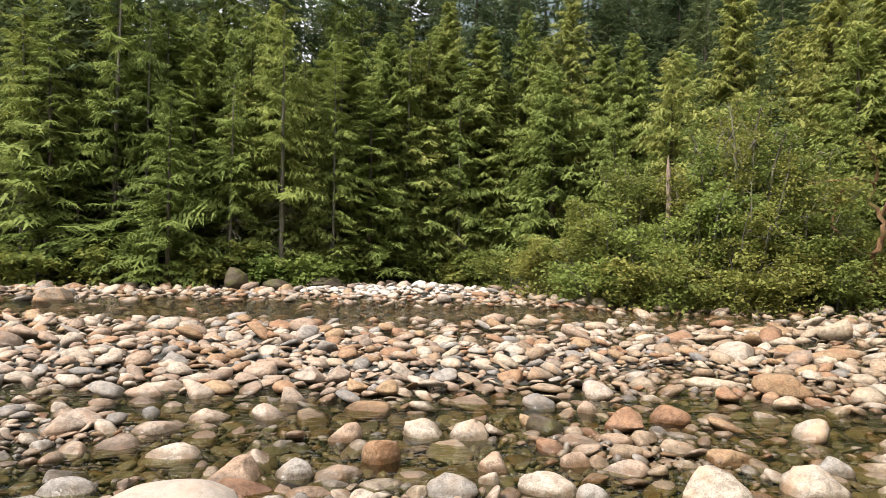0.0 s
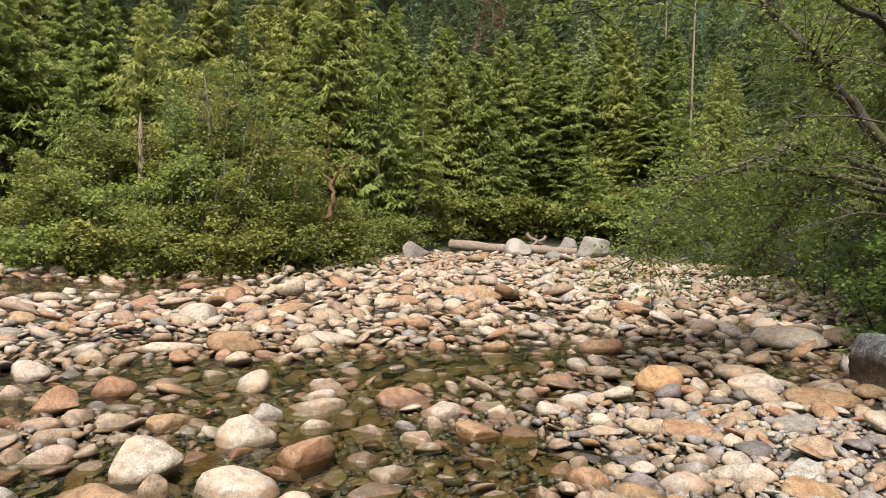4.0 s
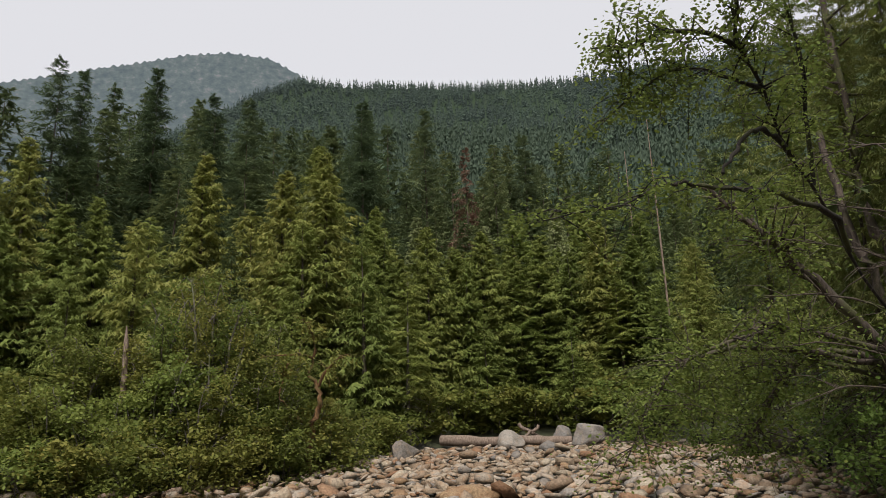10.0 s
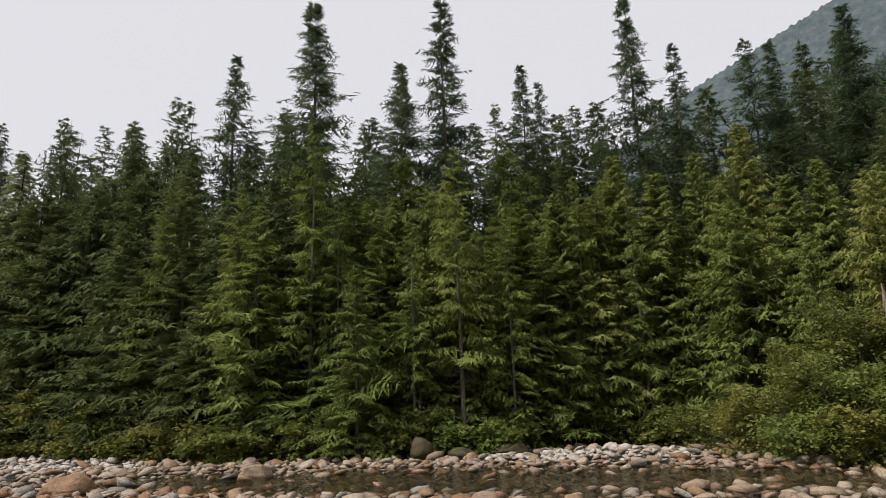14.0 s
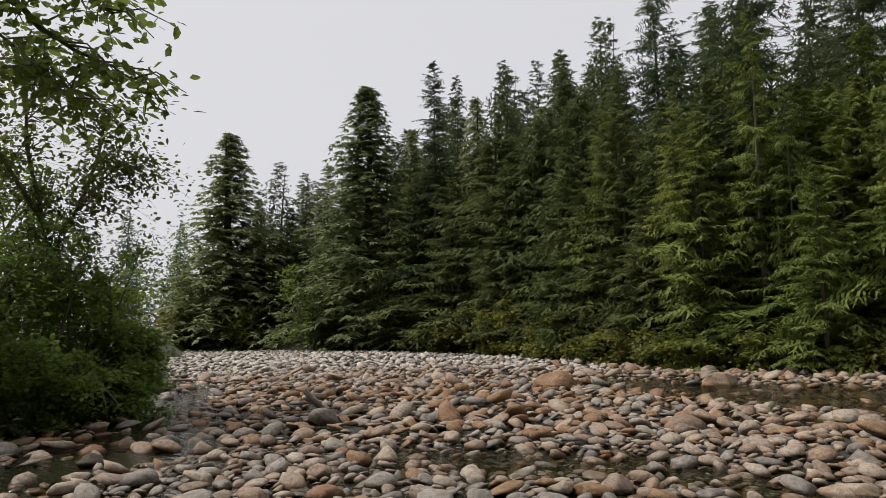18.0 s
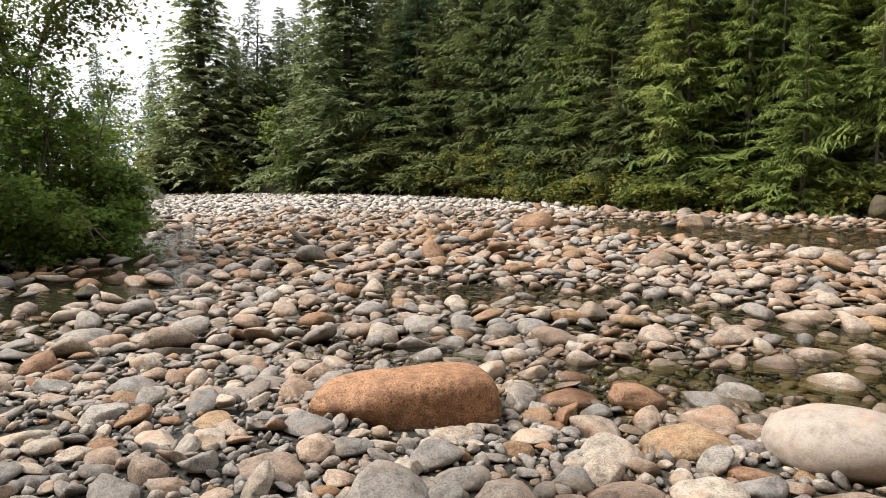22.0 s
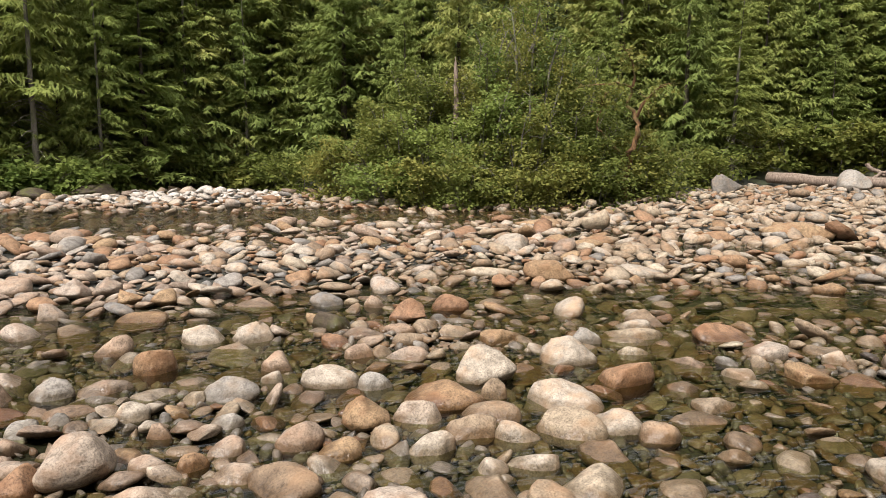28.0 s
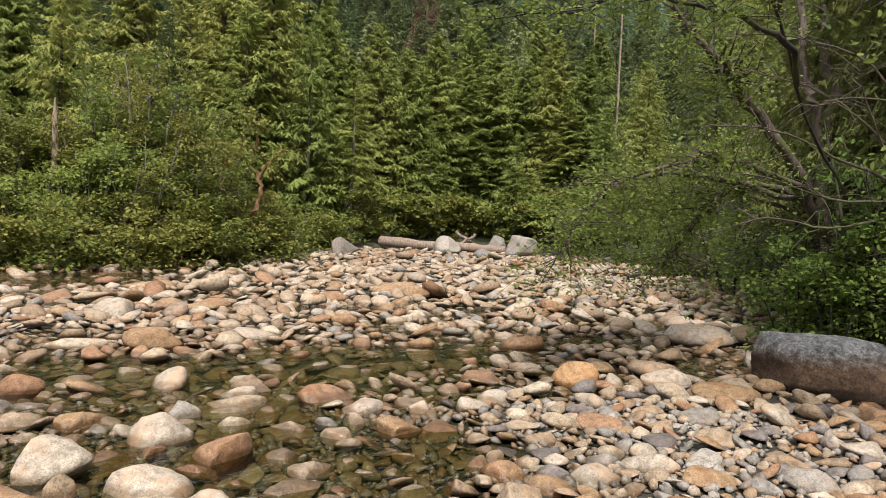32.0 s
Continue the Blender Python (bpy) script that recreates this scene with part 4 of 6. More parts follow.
def spread_cobbles():
    rng = np.random.default_rng(5)
    # medium cobbles over the whole near bed, largest first
    big = place_stones(rng, 2600, -9, 11, -1.5, 11, lambda g, x, y: g.uniform(0.12, 0.21, len(x)), lambda x, y: near_field(x, y) & (np.hypot(x, y) < 11) & (rng.uniform(size=len(x)) > 0.42 * wet(x, y)), TAKEN, 0.8)
    big = big[np.argsort(np.hypot(big[:, 0], big[:, 1]))]
    kinds = stone_mix(rng, big[:, 0], big[:, 1])
    words = ("tan granite", "rusty orange granite", "grey", "pale granite", "pink granite", "brownish grey")
    store = {}
    for (x, y, s), k in zip(big[:180], kinds):
        key = (int(rng.integers(0, 16)), int(k))
        if key not in store:
            store[key] = mesh_of("cobble", SHAPES[3][key[0]], BALLS[3][1], [STONES[k]])
        ob = new("cobble", store[key])
        tall = rng.uniform(0.28, 0.52)
        m = pose(x, y, float(height(x, y)) + s * tall * 0.45, rng.uniform(-10, 10), rng.uniform(-10, 10), rng.uniform(0, 360))
        ob.matrix_world = m @ Matrix.Diagonal((s, s * rng.uniform(0.62, 0.9), s * tall, 1))
        tagged(ob, "rounded %s river cobble lying in shallow water" % words[k], "cobble", "cobbles of the river bed")
    rest = big[180:]
    near = lambda far: (lambda x, y: near_field(x, y) & (np.hypot(x, y) < far))
    small = place_stones(rng, 40000, -9, 11, -1.5, 11, lambda g, x, y: g.uniform(0.055, 0.125, len(x)), lambda x, y: near(11)(x, y) & (rng.uniform(size=len(x)) > 0.46 * wet(x, y)), TAKEN, 0.69)
    rows = np.concatenate([rest, small]) if len(rest) else small
    dist = np.hypot(rows[:, 0], rows[:, 1])
    tagged(new("river_cobbles", stones_mesh("river_cobbles", rows[dist < 4.9], rng, 3)), "tan, rusty and grey cobbles covering the river bed", "cobbles", kind="stuff")
    tagged(new("outer_cobbles", stones_mesh("outer_cobbles", rows[dist >= 8.5], rng, 1)), "tan and rusty cobbles further out on the bed", "cobbles", kind="stuff")
    tagged(new("channel_cobbles", stones_mesh("channel_cobbles", rows[(dist >= 4.9) & (dist < 8.5)], rng, 2)), "tan and rusty cobbles standing in the shallow channel", "cobbles", kind="stuff")
    pebbles = place_stones(rng, 90000, -6.5, 7.5, -1.5, 7.5, lambda g, x, y: g.uniform(0.018, 0.055, len(x)), near(6.4), TAKEN, 0.64)
    dist = np.hypot(pebbles[:, 0], pebbles[:, 1])
    tagged(new("river_pebbles", stones_mesh("river_pebbles", pebbles[dist < 4.4], rng, 2, (0.4, 0.8), 0.2, gravel_mix)), "small grey and tan pebbles between the cobbles", "pebbles", kind="stuff")
    tagged(new("shallow_pebbles", stones_mesh("shallow_pebbles", pebbles[dist >= 4.4], rng, 1, (0.4, 0.8), 0.2, gravel_mix)), "small pebbles under the shallow water", "pebbles", kind="stuff")
    odd = lambda x, y: rng.uniform(size=len(x)) > 0.6 * channel(x, y)
    mid = place_stones(rng, 80000, -32, 34, -2, 27, lambda g, x, y: g.uniform(0.085, 0.19, len(x)) * g.choice([1, 1, 1, 1.2, 1.4, 1.9], len(x)),
                       lambda x, y: in_bed(x, y, -0.4) & (np.hypot(x, y) > 10.8) & (np.hypot(x, y) < 30) & odd(x, y) & (rng.uniform(size=len(x)) > 0.75 * wet(x, y)), {}, 0.72)
    dist = np.hypot(mid[:, 0], mid[:, 1])
    tagged(new("midstream_cobbles", stones_mesh("midstream_cobbles", mid[dist < 13.5], rng, 2)), "tan and pale cobbles across the middle of the river", "cobbles", kind="stuff")
    tagged(new("far_side_cobbles", stones_mesh("far_side_cobbles", mid[dist >= 13.5], rng, 1)), "tan and pale cobbles towards the far bank", "cobbles", kind="stuff")
    behind = place_stones(rng, 9000, -7, 9, -7, 3.2, lambda g, x, y: g.uniform(0.07, 0.2, len(x)), lambda x, y: in_bed(x, y) & ~near_field(x, y) & (np.hypot(x, y) < 8), TAKEN, 0.74)
    tagged(new("bank_cobbles", stones_mesh("bank_cobbles", behind, rng, 1)), "tan and grey cobbles of the bar underfoot", "cobbles", kind="stuff")
    bar = place_stones(rng, 50000, -75, 40, 8, 62, lambda g, x, y: g.uniform(0.12, 0.26, len(x)),
                       lambda x, y: in_bed(x, y, -0.3) & (np.hypot(x, y) > 29.5), {}, 0.74)
    tagged(new("gravel_bar_cobbles", stones_mesh("gravel_bar_cobbles", bar, rng, 1)), "pale cobbles of the far gravel bar", "cobbles", kind="stuff")


# ---- trees ----
def blades(base, along, across, length, width):
    """Pointed blades, two triangles each, from arrays."""
    tip = base + along * length[:, None]
    mid = base + along * (length * 0.45)[:, None]
    a, b = mid + across * width[:, None], mid - across * width[:, None]
    n = len(base)
    v = np.stack([base, a, tip, b], 1).reshape(-1, 3)
    i = np.arange(n)[:, None] * 4
    return v, np.concatenate([i + [0, 1, 2], i + [0, 2, 3]], 0)


def needles(base, along, across, length, width):
    """Pointed sprays of one triangle each."""
    n = len(base)
    v = np.stack([base + across * width[:, None], base + along * length[:, None], base - across * width[:, None]], 1).reshape(-1, 3)
    return v, np.arange(3 * n).reshape(-1, 3)


def conifer_crown(rng, h, rad, base, branches, pairs, droop, hang, forks=2, shape=0.85, gaps=0.0, lift=0.1, shoulder=1.3, slim=0.17, turn_up=0.5, ragged=0.3, frond=0.42):
    """Branches that spiral up the stem, each a flat drooping frond: pairs of side shoots, and each shoot forked like a fern."""
    k = np.arange(branches)
    u = (k + rng.uniform(0, 1, branches)) / branches
    zz = base + (h - base) * (u + 0.012 * np.sin(u * 55 + rng.uniform(0, 6)) * (1 - u))
    if gaps:
        live = rng.uniform(size=branches) > gaps
        zz, k = zz[live], k[live]
    m = len(k)
    az = k * 2.399963 + rng.normal(0, 0.5, m)
    tops = np.clip((h - zz) / (h - base), 0, 1)
    L = rad * np.minimum(1, tops * shoulder) ** shape * rng.uniform(1 - 1.6 * ragged, 1 + 0.5 * ragged, m) + 0.011 * h
    L *= np.clip(0.7 + (zz - base) / (0.12 * h), 0.7, 1)
    p1, p2 = rng.uniform(0, 6.28, 2)
    L *= 1 + ragged * (0.6 * np.sin(2 * az + 9 * zz / h + p1) + 0.45 * np.sin(5 * az - 17 * zz / h + p2))
    out = np.stack([np.cos(az), np.sin(az), 0 * az], -1)
    side = np.stack([-np.sin(az), np.cos(az), 0 * az], -1)
    rise = lift + 0.35 * (1 - tops) ** 2
    sag = droop * rng.uniform(0.6, 1.4, m)
    bend = rng.normal(0, 0.10, m)
    roll = rng.normal(0, 0.4, m)
    twig = out * (0.9 * L)[:, None]
    twig[:, 2] = (rise - 0.85 * sag) * 0.9 * L
    foot = np.stack([0 * zz, 0 * zz, zz], -1)
    pieces = [needles(foot, unit(twig), side, 0.9 * L, 0.012 * L + 0.01)]
    for st in range(pairs + 1):
        end = st == pairs
        s = np.ones(m) * 0.94 if end else np.clip(0.1 + 0.86 * (st + rng.uniform(0.1, 0.9, m)) / pairs, 0.1, 0.97)
        d = s * L
        run = out + side * (2 * bend * s)[:, None]
        run[:, 2] = rise - 2 * sag * s + 1.1 * turn_up * np.clip(s - 0.6, 0, 1)
        run = unit(run)
        spot = out * d[:, None] + side * (bend * d * s)[:, None]
        spot[:, 2] = zz + rise * d - sag * d * s + turn_up * L * np.clip(s - 0.6, 0, 1) ** 2
        for sgn in ((0,) if end else (-1, 1)):
            a = rng.normal(0.95, 0.16, m) if sgn else rng.normal(0, 0.15, m)
            ln = (frond * L * (1.02 - s) ** 0.7 * np.minimum(1, 0.35 + 2.2 * s) + (0.05 * rad + 0.004 * h) * min(1, 9 / pairs)) * rng.uniform(0.65, 1.25, m)
            way = run * np.cos(a)[:, None] + side * ((sgn or 1) * np.sin(a))[:, None]
            way[:, 2] += -hang * rng.uniform(0.3, 1.5, m) + sgn * roll
            way = unit(way)
            lat = unit(np.cross(way, np.stack([rng.normal(0, 0.35, m), rng.normal(0, 0.35, m), np.ones(m)], -1)))
            pieces.append(needles(spot, way, lat, ln, ln * slim * 0.55))
            for j in range(forks):
                at = spot + way * (ln * (0.22 + 0.5 * j / max(1, forks - 0.5)))[:, None]
                for arm in (-1, 1):
                    w2 = way * 0.66 + lat * (arm * rng.uniform(0.5, 0.9, m))[:, None]
                    w2[:, 2] -= 0.35 * hang + rng.normal(0, 0.1, m)
                    w2 = unit(w2)
                    l2 = ln * (0.62 - 0.22 * j) * rng.uniform(0.7, 1.2, m)
                    lat2 = unit(np.cross(w2, np.stack([rng.normal(0, 0.4, m), rng.normal(0, 0.4, m), np.ones(m)], -1)))
                    pieces.append(needles(at, w2, lat2, l2, l2 * slim))
    return joined(pieces)


def conifer_stem(rng, h, r, base, dead):
    lean = rng.normal(0, 0.01, 2) * h
    z = np.array([-0.6, 0.0, 0.5, 0.15 * h, 0.4 * h, 0.7 * h, 0.9 * h, h])
    q = np.clip(z / h, 0, 1)
    pts = np.stack([lean[0] * q ** 2, lean[1] * q ** 2, z], -1)
    stem = tube(pts, r * np.array([1.7, 1.35, 1.05, 0.9, 0.66, 0.36, 0.13, 0.02]), 8)
    pieces = []
    for _ in range(dead):
        a, zz = rng.uniform(0, 6.3), rng.uniform(0.06 * h, max(base * 1.3, 0.2 * h))
        ln = rng.uniform(0.6, 1.9) * (1.3 if dead > 50 else 1)
        e = np.array([math.cos(a), math.sin(a), rng.uniform(-0.45, 0.05)]) * ln
        pieces.append(tube([[0, 0, zz], e * 0.5 + [0, 0, zz], e + [0, 0, zz - 0.15 * ln]], [0.022, 0.014, 0.005], 4))
    return stem, joined(pieces) if pieces else None


TREES, CROWNS = {}, {}


def conifer_kind(key, seed, h, rad, base, branches, pairs, droop, hang, mat, bark=BARK, r=0.2, dead=0, **more):
    rng = np.random.default_rng(seed)
    (sv, sf), dry = conifer_stem(rng, h, r, base, dead)
    cv, cf = conifer_crown(rng, h, rad, base, branches, pairs, droop, hang, **more)
    CROWNS[key] = (cv, cf)
    TREES[key] = (h, mesh_of("trunk", sv, sf, [bark]), mesh_of("crown", cv, cf, [mat], smooth=False), mesh_of("dead_wood", *dry, [bark]) if dry else None)


for n in range(4):
    conifer_kind(("cedar", n), 11 + n, 15.0, 3.2 - 0.2 * n, 0.5, 270, 7, 0.36, 0.95, CEDAR, shape=0.8, lift=0.18, shoulder=1.2, gaps=0.03, slim=0.19, frond=0.36, ragged=0.24)
    conifer_kind(("hemlock", n), 31 + n, 8.0, 2.7 - 0.2 * n, 0.35, 115, 9, 0.28, 0.32, HEMLOCK, shape=0.85, lift=0.14, shoulder=1.1, r=0.12, gaps=0.05, slim=0.14, turn_up=0.2, frond=0.36)
    conifer_kind(("bare_cedar", n), 81 + n, 14.0, 2.5, 3.6, 120, 9, 0.34, 0.5, HEMLOCK, bark=BARK_GREY, dead=44, shape=0.8, lift=0.1, shoulder=1.3, r=0.15, gaps=0.2, slim=0.14, frond=0.34)
for n in range(3):
    conifer_kind(("back_cedar", n), 21 + n, 15.0, 3.4, 0.5, 190, 5, 0.36, 0.85, CEDAR, shape=0.68, lift=0.2, shoulder=1.25, gaps=0.05, slim=0.18, frond=0.36)
    conifer_kind(("spruce", n), 51 + n, 24.0, 4.5 - 0.35 * n, 5.5, 430, 6, 0.26, 0.12, SPRUCE, dead=22, shape=0.85, gaps=0.3, lift=0.06, r=0.24, shoulder=1.1, slim=0.13, ragged=0.36, turn_up=0.25, frond=0.26)
    conifer_kind(("light_cedar", n), 71 + n, 11.0, 2.2, 1.6, 105, 7, 0.36, 0.55, CEDAR, dead=10, shape=0.75, gaps=0.1, r=0.10, slim=0.15)
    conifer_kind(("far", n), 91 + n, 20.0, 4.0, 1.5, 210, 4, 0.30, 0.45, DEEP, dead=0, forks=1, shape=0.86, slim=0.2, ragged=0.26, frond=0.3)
    conifer_kind(("distant", n), 95 + n, 20.0, 3.8, 0.6, 54, 2, 0.35, 0.45, FAR_FOREST_HAZED, dead=0, forks=0, shape=0.85, slim=0.5, frond=0.42)
for n in range(2):
    conifer_kind(("twig_cedar", n), 17 + n, 15.0, 2.7, 3.0, 260, 18, 0.36, 0.5, SHADE_CEDAR, forks=3, r=0.09, dead=230, shape=0.8, lift=0.1, shoulder=1.25, gaps=0.15, slim=0.10, frond=0.2)
for n in range(2):
    conifer_kind(("old_cedar", n), 61 + n, 15.0, 2.5, 0.6, 560, 3, 0.6, 0.7, OLD_CEDAR, forks=1, shape=0.92, lift=0.15, shoulder=1.06, gaps=0.02, slim=0.24, turn_up=0.2, ragged=0.12, frond=0.28)
conifer_kind(("dead", 0), 99, 22.0, 2.6, 4.0, 170, 5, 0.4, 0.4, DEADRED, dead=20, forks=1, gaps=0.3, slim=0.2)

# Copies of the crowns with shade painted in as a darker green.
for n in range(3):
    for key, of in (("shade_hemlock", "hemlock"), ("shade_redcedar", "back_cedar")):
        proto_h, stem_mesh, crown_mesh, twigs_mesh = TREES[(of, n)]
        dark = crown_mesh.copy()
        dark.materials[0] = SHADED_GREEN
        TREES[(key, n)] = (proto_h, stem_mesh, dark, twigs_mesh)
WORDS = {"shade_hemlock": ("hemlock with layered drooping sprays, shade put into its green", "hemlock"), "shade_redcedar": ("cedar in the downstream forest edge, shade put into its green", "cedar"), "old_cedar": ("tall dense grey-green cedar tapering to a point", "cedar"), "bare_cedar": ("slender conifer with a bare pale lower trunk and dead twigs", "conifer"), "twig_cedar": ("shaded cedar with bare dead lower twigs on the near bank", "cedar"), "back_cedar": ("western red cedar deep in the forest", "cedar"), "cedar": ("western red cedar with drooping bright green sprays", "cedar"), "hemlock": ("hemlock with layered light green sprays", "hemlock"),
         "spruce": ("tall dark green spruce with a bare lower trunk", "spruce"), "light_cedar": ("young cedar with sparse yellow-green sprays", "cedar"),
         "far": ("dark green conifer standing deep in the forest", "conifer"), "dead": ("dead conifer with reddish brown needles", "conifer")}


def tree(key, x, y, h, turn, wide=1.0):
    proto, stem, crown, dry = TREES[key]
    label, name = WORDS[key[0]]
    e = new(name)
    s = h / proto
    e.matrix_world = pose(x, y, float(height(x, y)) - 0.05, 0, 0, turn) @ Matrix.Diagonal((s * wide, s * wide, s, 1))
    tagged(e, label, "tree", "conifers of the forest")
    part("trunk", stem, e)
    part("crown", crown, e)
    if dry:
        tagged(part("dead_wood", dry, e), kind="stuff")
    return e


def marked_tree(kind, n, deg, dist, top, wide=1.0):
    """A tree by bearing, distance and the elevation of its top."""
    x, y = bearing(deg, dist)
    h = 1.53 + dist * math.tan(radians(top)) - float(height(x, y))
    return tree((kind, n), x, y, h, (deg * 37) % 360, wide)


# Trees that stand out by their tops, by bearing, distance and elevation of the top.
for deg, dist, top, wide in ((-14.6, 33, 33.0, 1.0), (-2.8, 37, 33.4, 0.9), (13.6, 41, 31.9, 0.8), (17.3, 41, 27.8, 0.8), (4.1, 41, 28.1, 0.8), (5.6, 43, 26.6, 0.7),
                             (-6.9, 37, 28.8, 0.8), (22.8, 46, 27.0, 0.8), (24.6, 48, 26.4, 0.8), (30, 50, 27.5, 0.9), (34.6, 55, 26.1, 0.9), (47.8, 58, 25.7, 0.9),
                             (37.5, 60, 26.0, 0.9), (53, 62, 25.7, 0.9), (47.4, 54, 26.3, 0.9), (61.6, 62, 23.2, 1), (-21.3, 42, 28.6, 0.8), (-6.6, 40, 28.6, 0.7), (-40.1, 54, 22.3, 0.9)):
    marked_tree("spruce", int(deg * 10) % 3, deg, dist, top, wide)
for deg, dist, top, wide in ((-26, 44, 25.1, 0.8), (-25.1, 47, 24.9, 0.8), (-29.2, 50, 22.5, 0.9), (-31.2, 52, 22.2, 0.8), (-34.1, 54, 22.4, 0.8), (-38.1, 58, 21.2, 0.8),
                             (-53, 82, 14.1, 1.3), (-50.9, 84, 13.3, 1.3), (-49, 86, 14, 1.3), (-64.3, 120, 9.9, 1), (-60.4, 130, 8.8, 1), (59.1, 56, 21.8, 1), (1.6, 44, 25.3, 0.8), (3, 48, 23.5, 1.3), (7, 47, 24, 1.3), (10.5, 50, 24.5, 1.3), (15.5, 49, 24, 1.3), (19.5, 50, 24.2, 1.3), (26.5, 52, 24, 1.3), (-0.5, 47, 23.8, 1.3), (-9.5, 46, 24.5, 1.2), (-17, 44, 25, 1.2), (8.5, 46, 24.5, 0.9)):
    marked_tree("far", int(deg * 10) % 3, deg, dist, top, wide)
for deg, dist, top, wide in ((44.1, 34, 22.2, 1.0), (-3, 29.5, 19.4, 0.8), (21.5, 34, 21.2, 0.9), (11.4, 33, 20.2, 0.9), (34.3, 36, 21.6, 1), (26.5, 31, 17.5, 0.9), (17.9, 34, 19.6, 0.8),
                             (43.6, 40, 22.9, 0.9), (40.8, 35, 20.6, 1), (48.5, 38, 17.7, 1), (70.9, 45, 16, 1), (66, 48, 17, 1), (55, 40, 13, 1), (60, 42, 14, 1)):
    marked_tree("cedar", int(deg * 10) % 4, deg, dist, top, wide * 1.22)
for deg, dist, top, wide in ((50.6, 36.5, 13.5, 1.3), (52.8, 37.5, 16.2, 1.3), (55.2, 38.5, 14.4, 1.3), (57.6, 38.8, 15.5, 1.4), (60.2, 39, 13.2, 1.4), (62.6, 39, 15.0, 1.4), (65.0, 38.6, 13.4, 1.4), (67.4, 38.2, 15.8, 1.4), (70, 37.6, 14.0, 1.4), (46.5, 35, 14.5, 1.3), (48.6, 36, 15.8, 1.3),
                             (-5.2, 29.2, 13.6, 1.1), (-0.6, 28.8, 15.0, 1.2), (3.2, 31.5, 17.0, 1.3), (6.4, 31.4, 17.8, 1.2), (9.4, 32.4, 17.2, 1.3), (14.6, 32.6, 18.4, 1.3), (19.6, 31.6, 16.4, 1.2), (24.2, 30.4, 16.8, 1.2), (-7.6, 30.6, 18.0, 1.2)):
    marked_tree("cedar", int(deg * 10) % 4, deg, dist, top, wide)
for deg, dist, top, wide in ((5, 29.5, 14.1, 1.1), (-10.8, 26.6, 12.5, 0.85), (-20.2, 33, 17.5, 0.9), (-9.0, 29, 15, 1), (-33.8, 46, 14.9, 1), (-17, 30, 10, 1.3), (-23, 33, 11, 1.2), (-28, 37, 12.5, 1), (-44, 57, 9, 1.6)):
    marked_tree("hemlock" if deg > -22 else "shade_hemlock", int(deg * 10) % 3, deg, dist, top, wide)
for deg, dist, top, wide in ((-2.2, 27.2, 22, 0.8), (-14.6, 29.5, 24, 0.8), (-12.4, 29, 20, 0.7), (2.0, 28, 17, 0.7), (8, 31, 19, 0.8), (-20.5, 31.5, 19, 0.8), (-26, 36, 18, 0.9), (12.5, 31, 16, 0.7), (-6.2, 27.2, 17, 0.7)):
    marked_tree("bare_cedar", int(deg * 10) % 4, deg, dist, top, wide)
for deg, dist, top, wide in ((-56.9, 76, 16.1, 2.5), (-45.8, 60, 20.3, 2.3), (-42, 58, 17, 1.5), (-54.6, 80, 11, 1.5), (-36.5, 52, 19.5, 1.4), (-31, 46, 18.5, 1.2), (43.0, 37, 19.5, 1.2), (52, 42, 17, 1.3), (58, 44, 16, 1.3), (64, 46, 17, 1.3)):
    marked_tree("old_cedar", int(deg * 10) % 2, deg, dist, top, wide)
rng_back = np.random.default_rng(44)
for k, deg in enumerate(np.arange(25, 78, 0.8)):
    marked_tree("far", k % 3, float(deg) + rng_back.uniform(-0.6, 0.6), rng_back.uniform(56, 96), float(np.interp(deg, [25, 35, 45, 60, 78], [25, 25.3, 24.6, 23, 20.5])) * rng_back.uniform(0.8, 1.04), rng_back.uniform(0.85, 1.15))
for deg, dist, top in ((56.5, 57, 22.7), (55.5, 50, 16.6)):
    marked_tree("dead", 0, deg, dist, top, 0.9)


def forest_fill():
    """Rows of trees that close the forest behind the far bank."""
    rng = np.random.default_rng(12)
    cap_b, cap_e = [-66, -60, -50, -40, -30, -15, 0, 20, 40, 60, 75], [4, 6, 12, 18, 21.5, 23, 22.5, 20.5, 19, 17, 15]
    rows = ((2.6, 3.6, 0.4, 0.8, ("hemlock", "bare_cedar", "light_cedar")), (5.0, 2.5, 0.6, 0.88, ("back_cedar", "back_cedar", "hemlock")), (9.0, 2.7, 0.75, 0.98, ("back_cedar", "back_cedar", "far")),
            (15, 4.0, 0.8, 1.02, ("far", "far", "back_cedar")), (22, 5.0, 0.9, 1.06, ("far", "far", "far")), (30, 6.5, 0.95, 1.08, ("far", "far", "far")), (40, 8, 0.9, 1.08, ("far", "far", "far")))
    for row, (back, step, low, high, kinds) in enumerate(rows):
        deg = -60.0
        while deg < 78:
            d = float(shore(deg)) + back + rng.uniform(-1, 1)
            if deg < -50:
                d = max(d, 78)
            if not (row == 0 and 19 < deg < 49):
                top = float(np.interp(deg, cap_b, cap_e)) * rng.uniform(low, high)
                kind = kinds[int(rng.integers(0, 3))]
                # Downstream trees take the copies whose green has shade painted in.
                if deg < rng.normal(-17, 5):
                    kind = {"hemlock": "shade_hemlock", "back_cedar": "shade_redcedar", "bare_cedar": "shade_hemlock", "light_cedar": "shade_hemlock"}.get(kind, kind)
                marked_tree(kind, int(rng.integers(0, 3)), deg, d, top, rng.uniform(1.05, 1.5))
            deg += math.degrees(step / d) * rng.uniform(0.75, 1.25)


forest_fill()


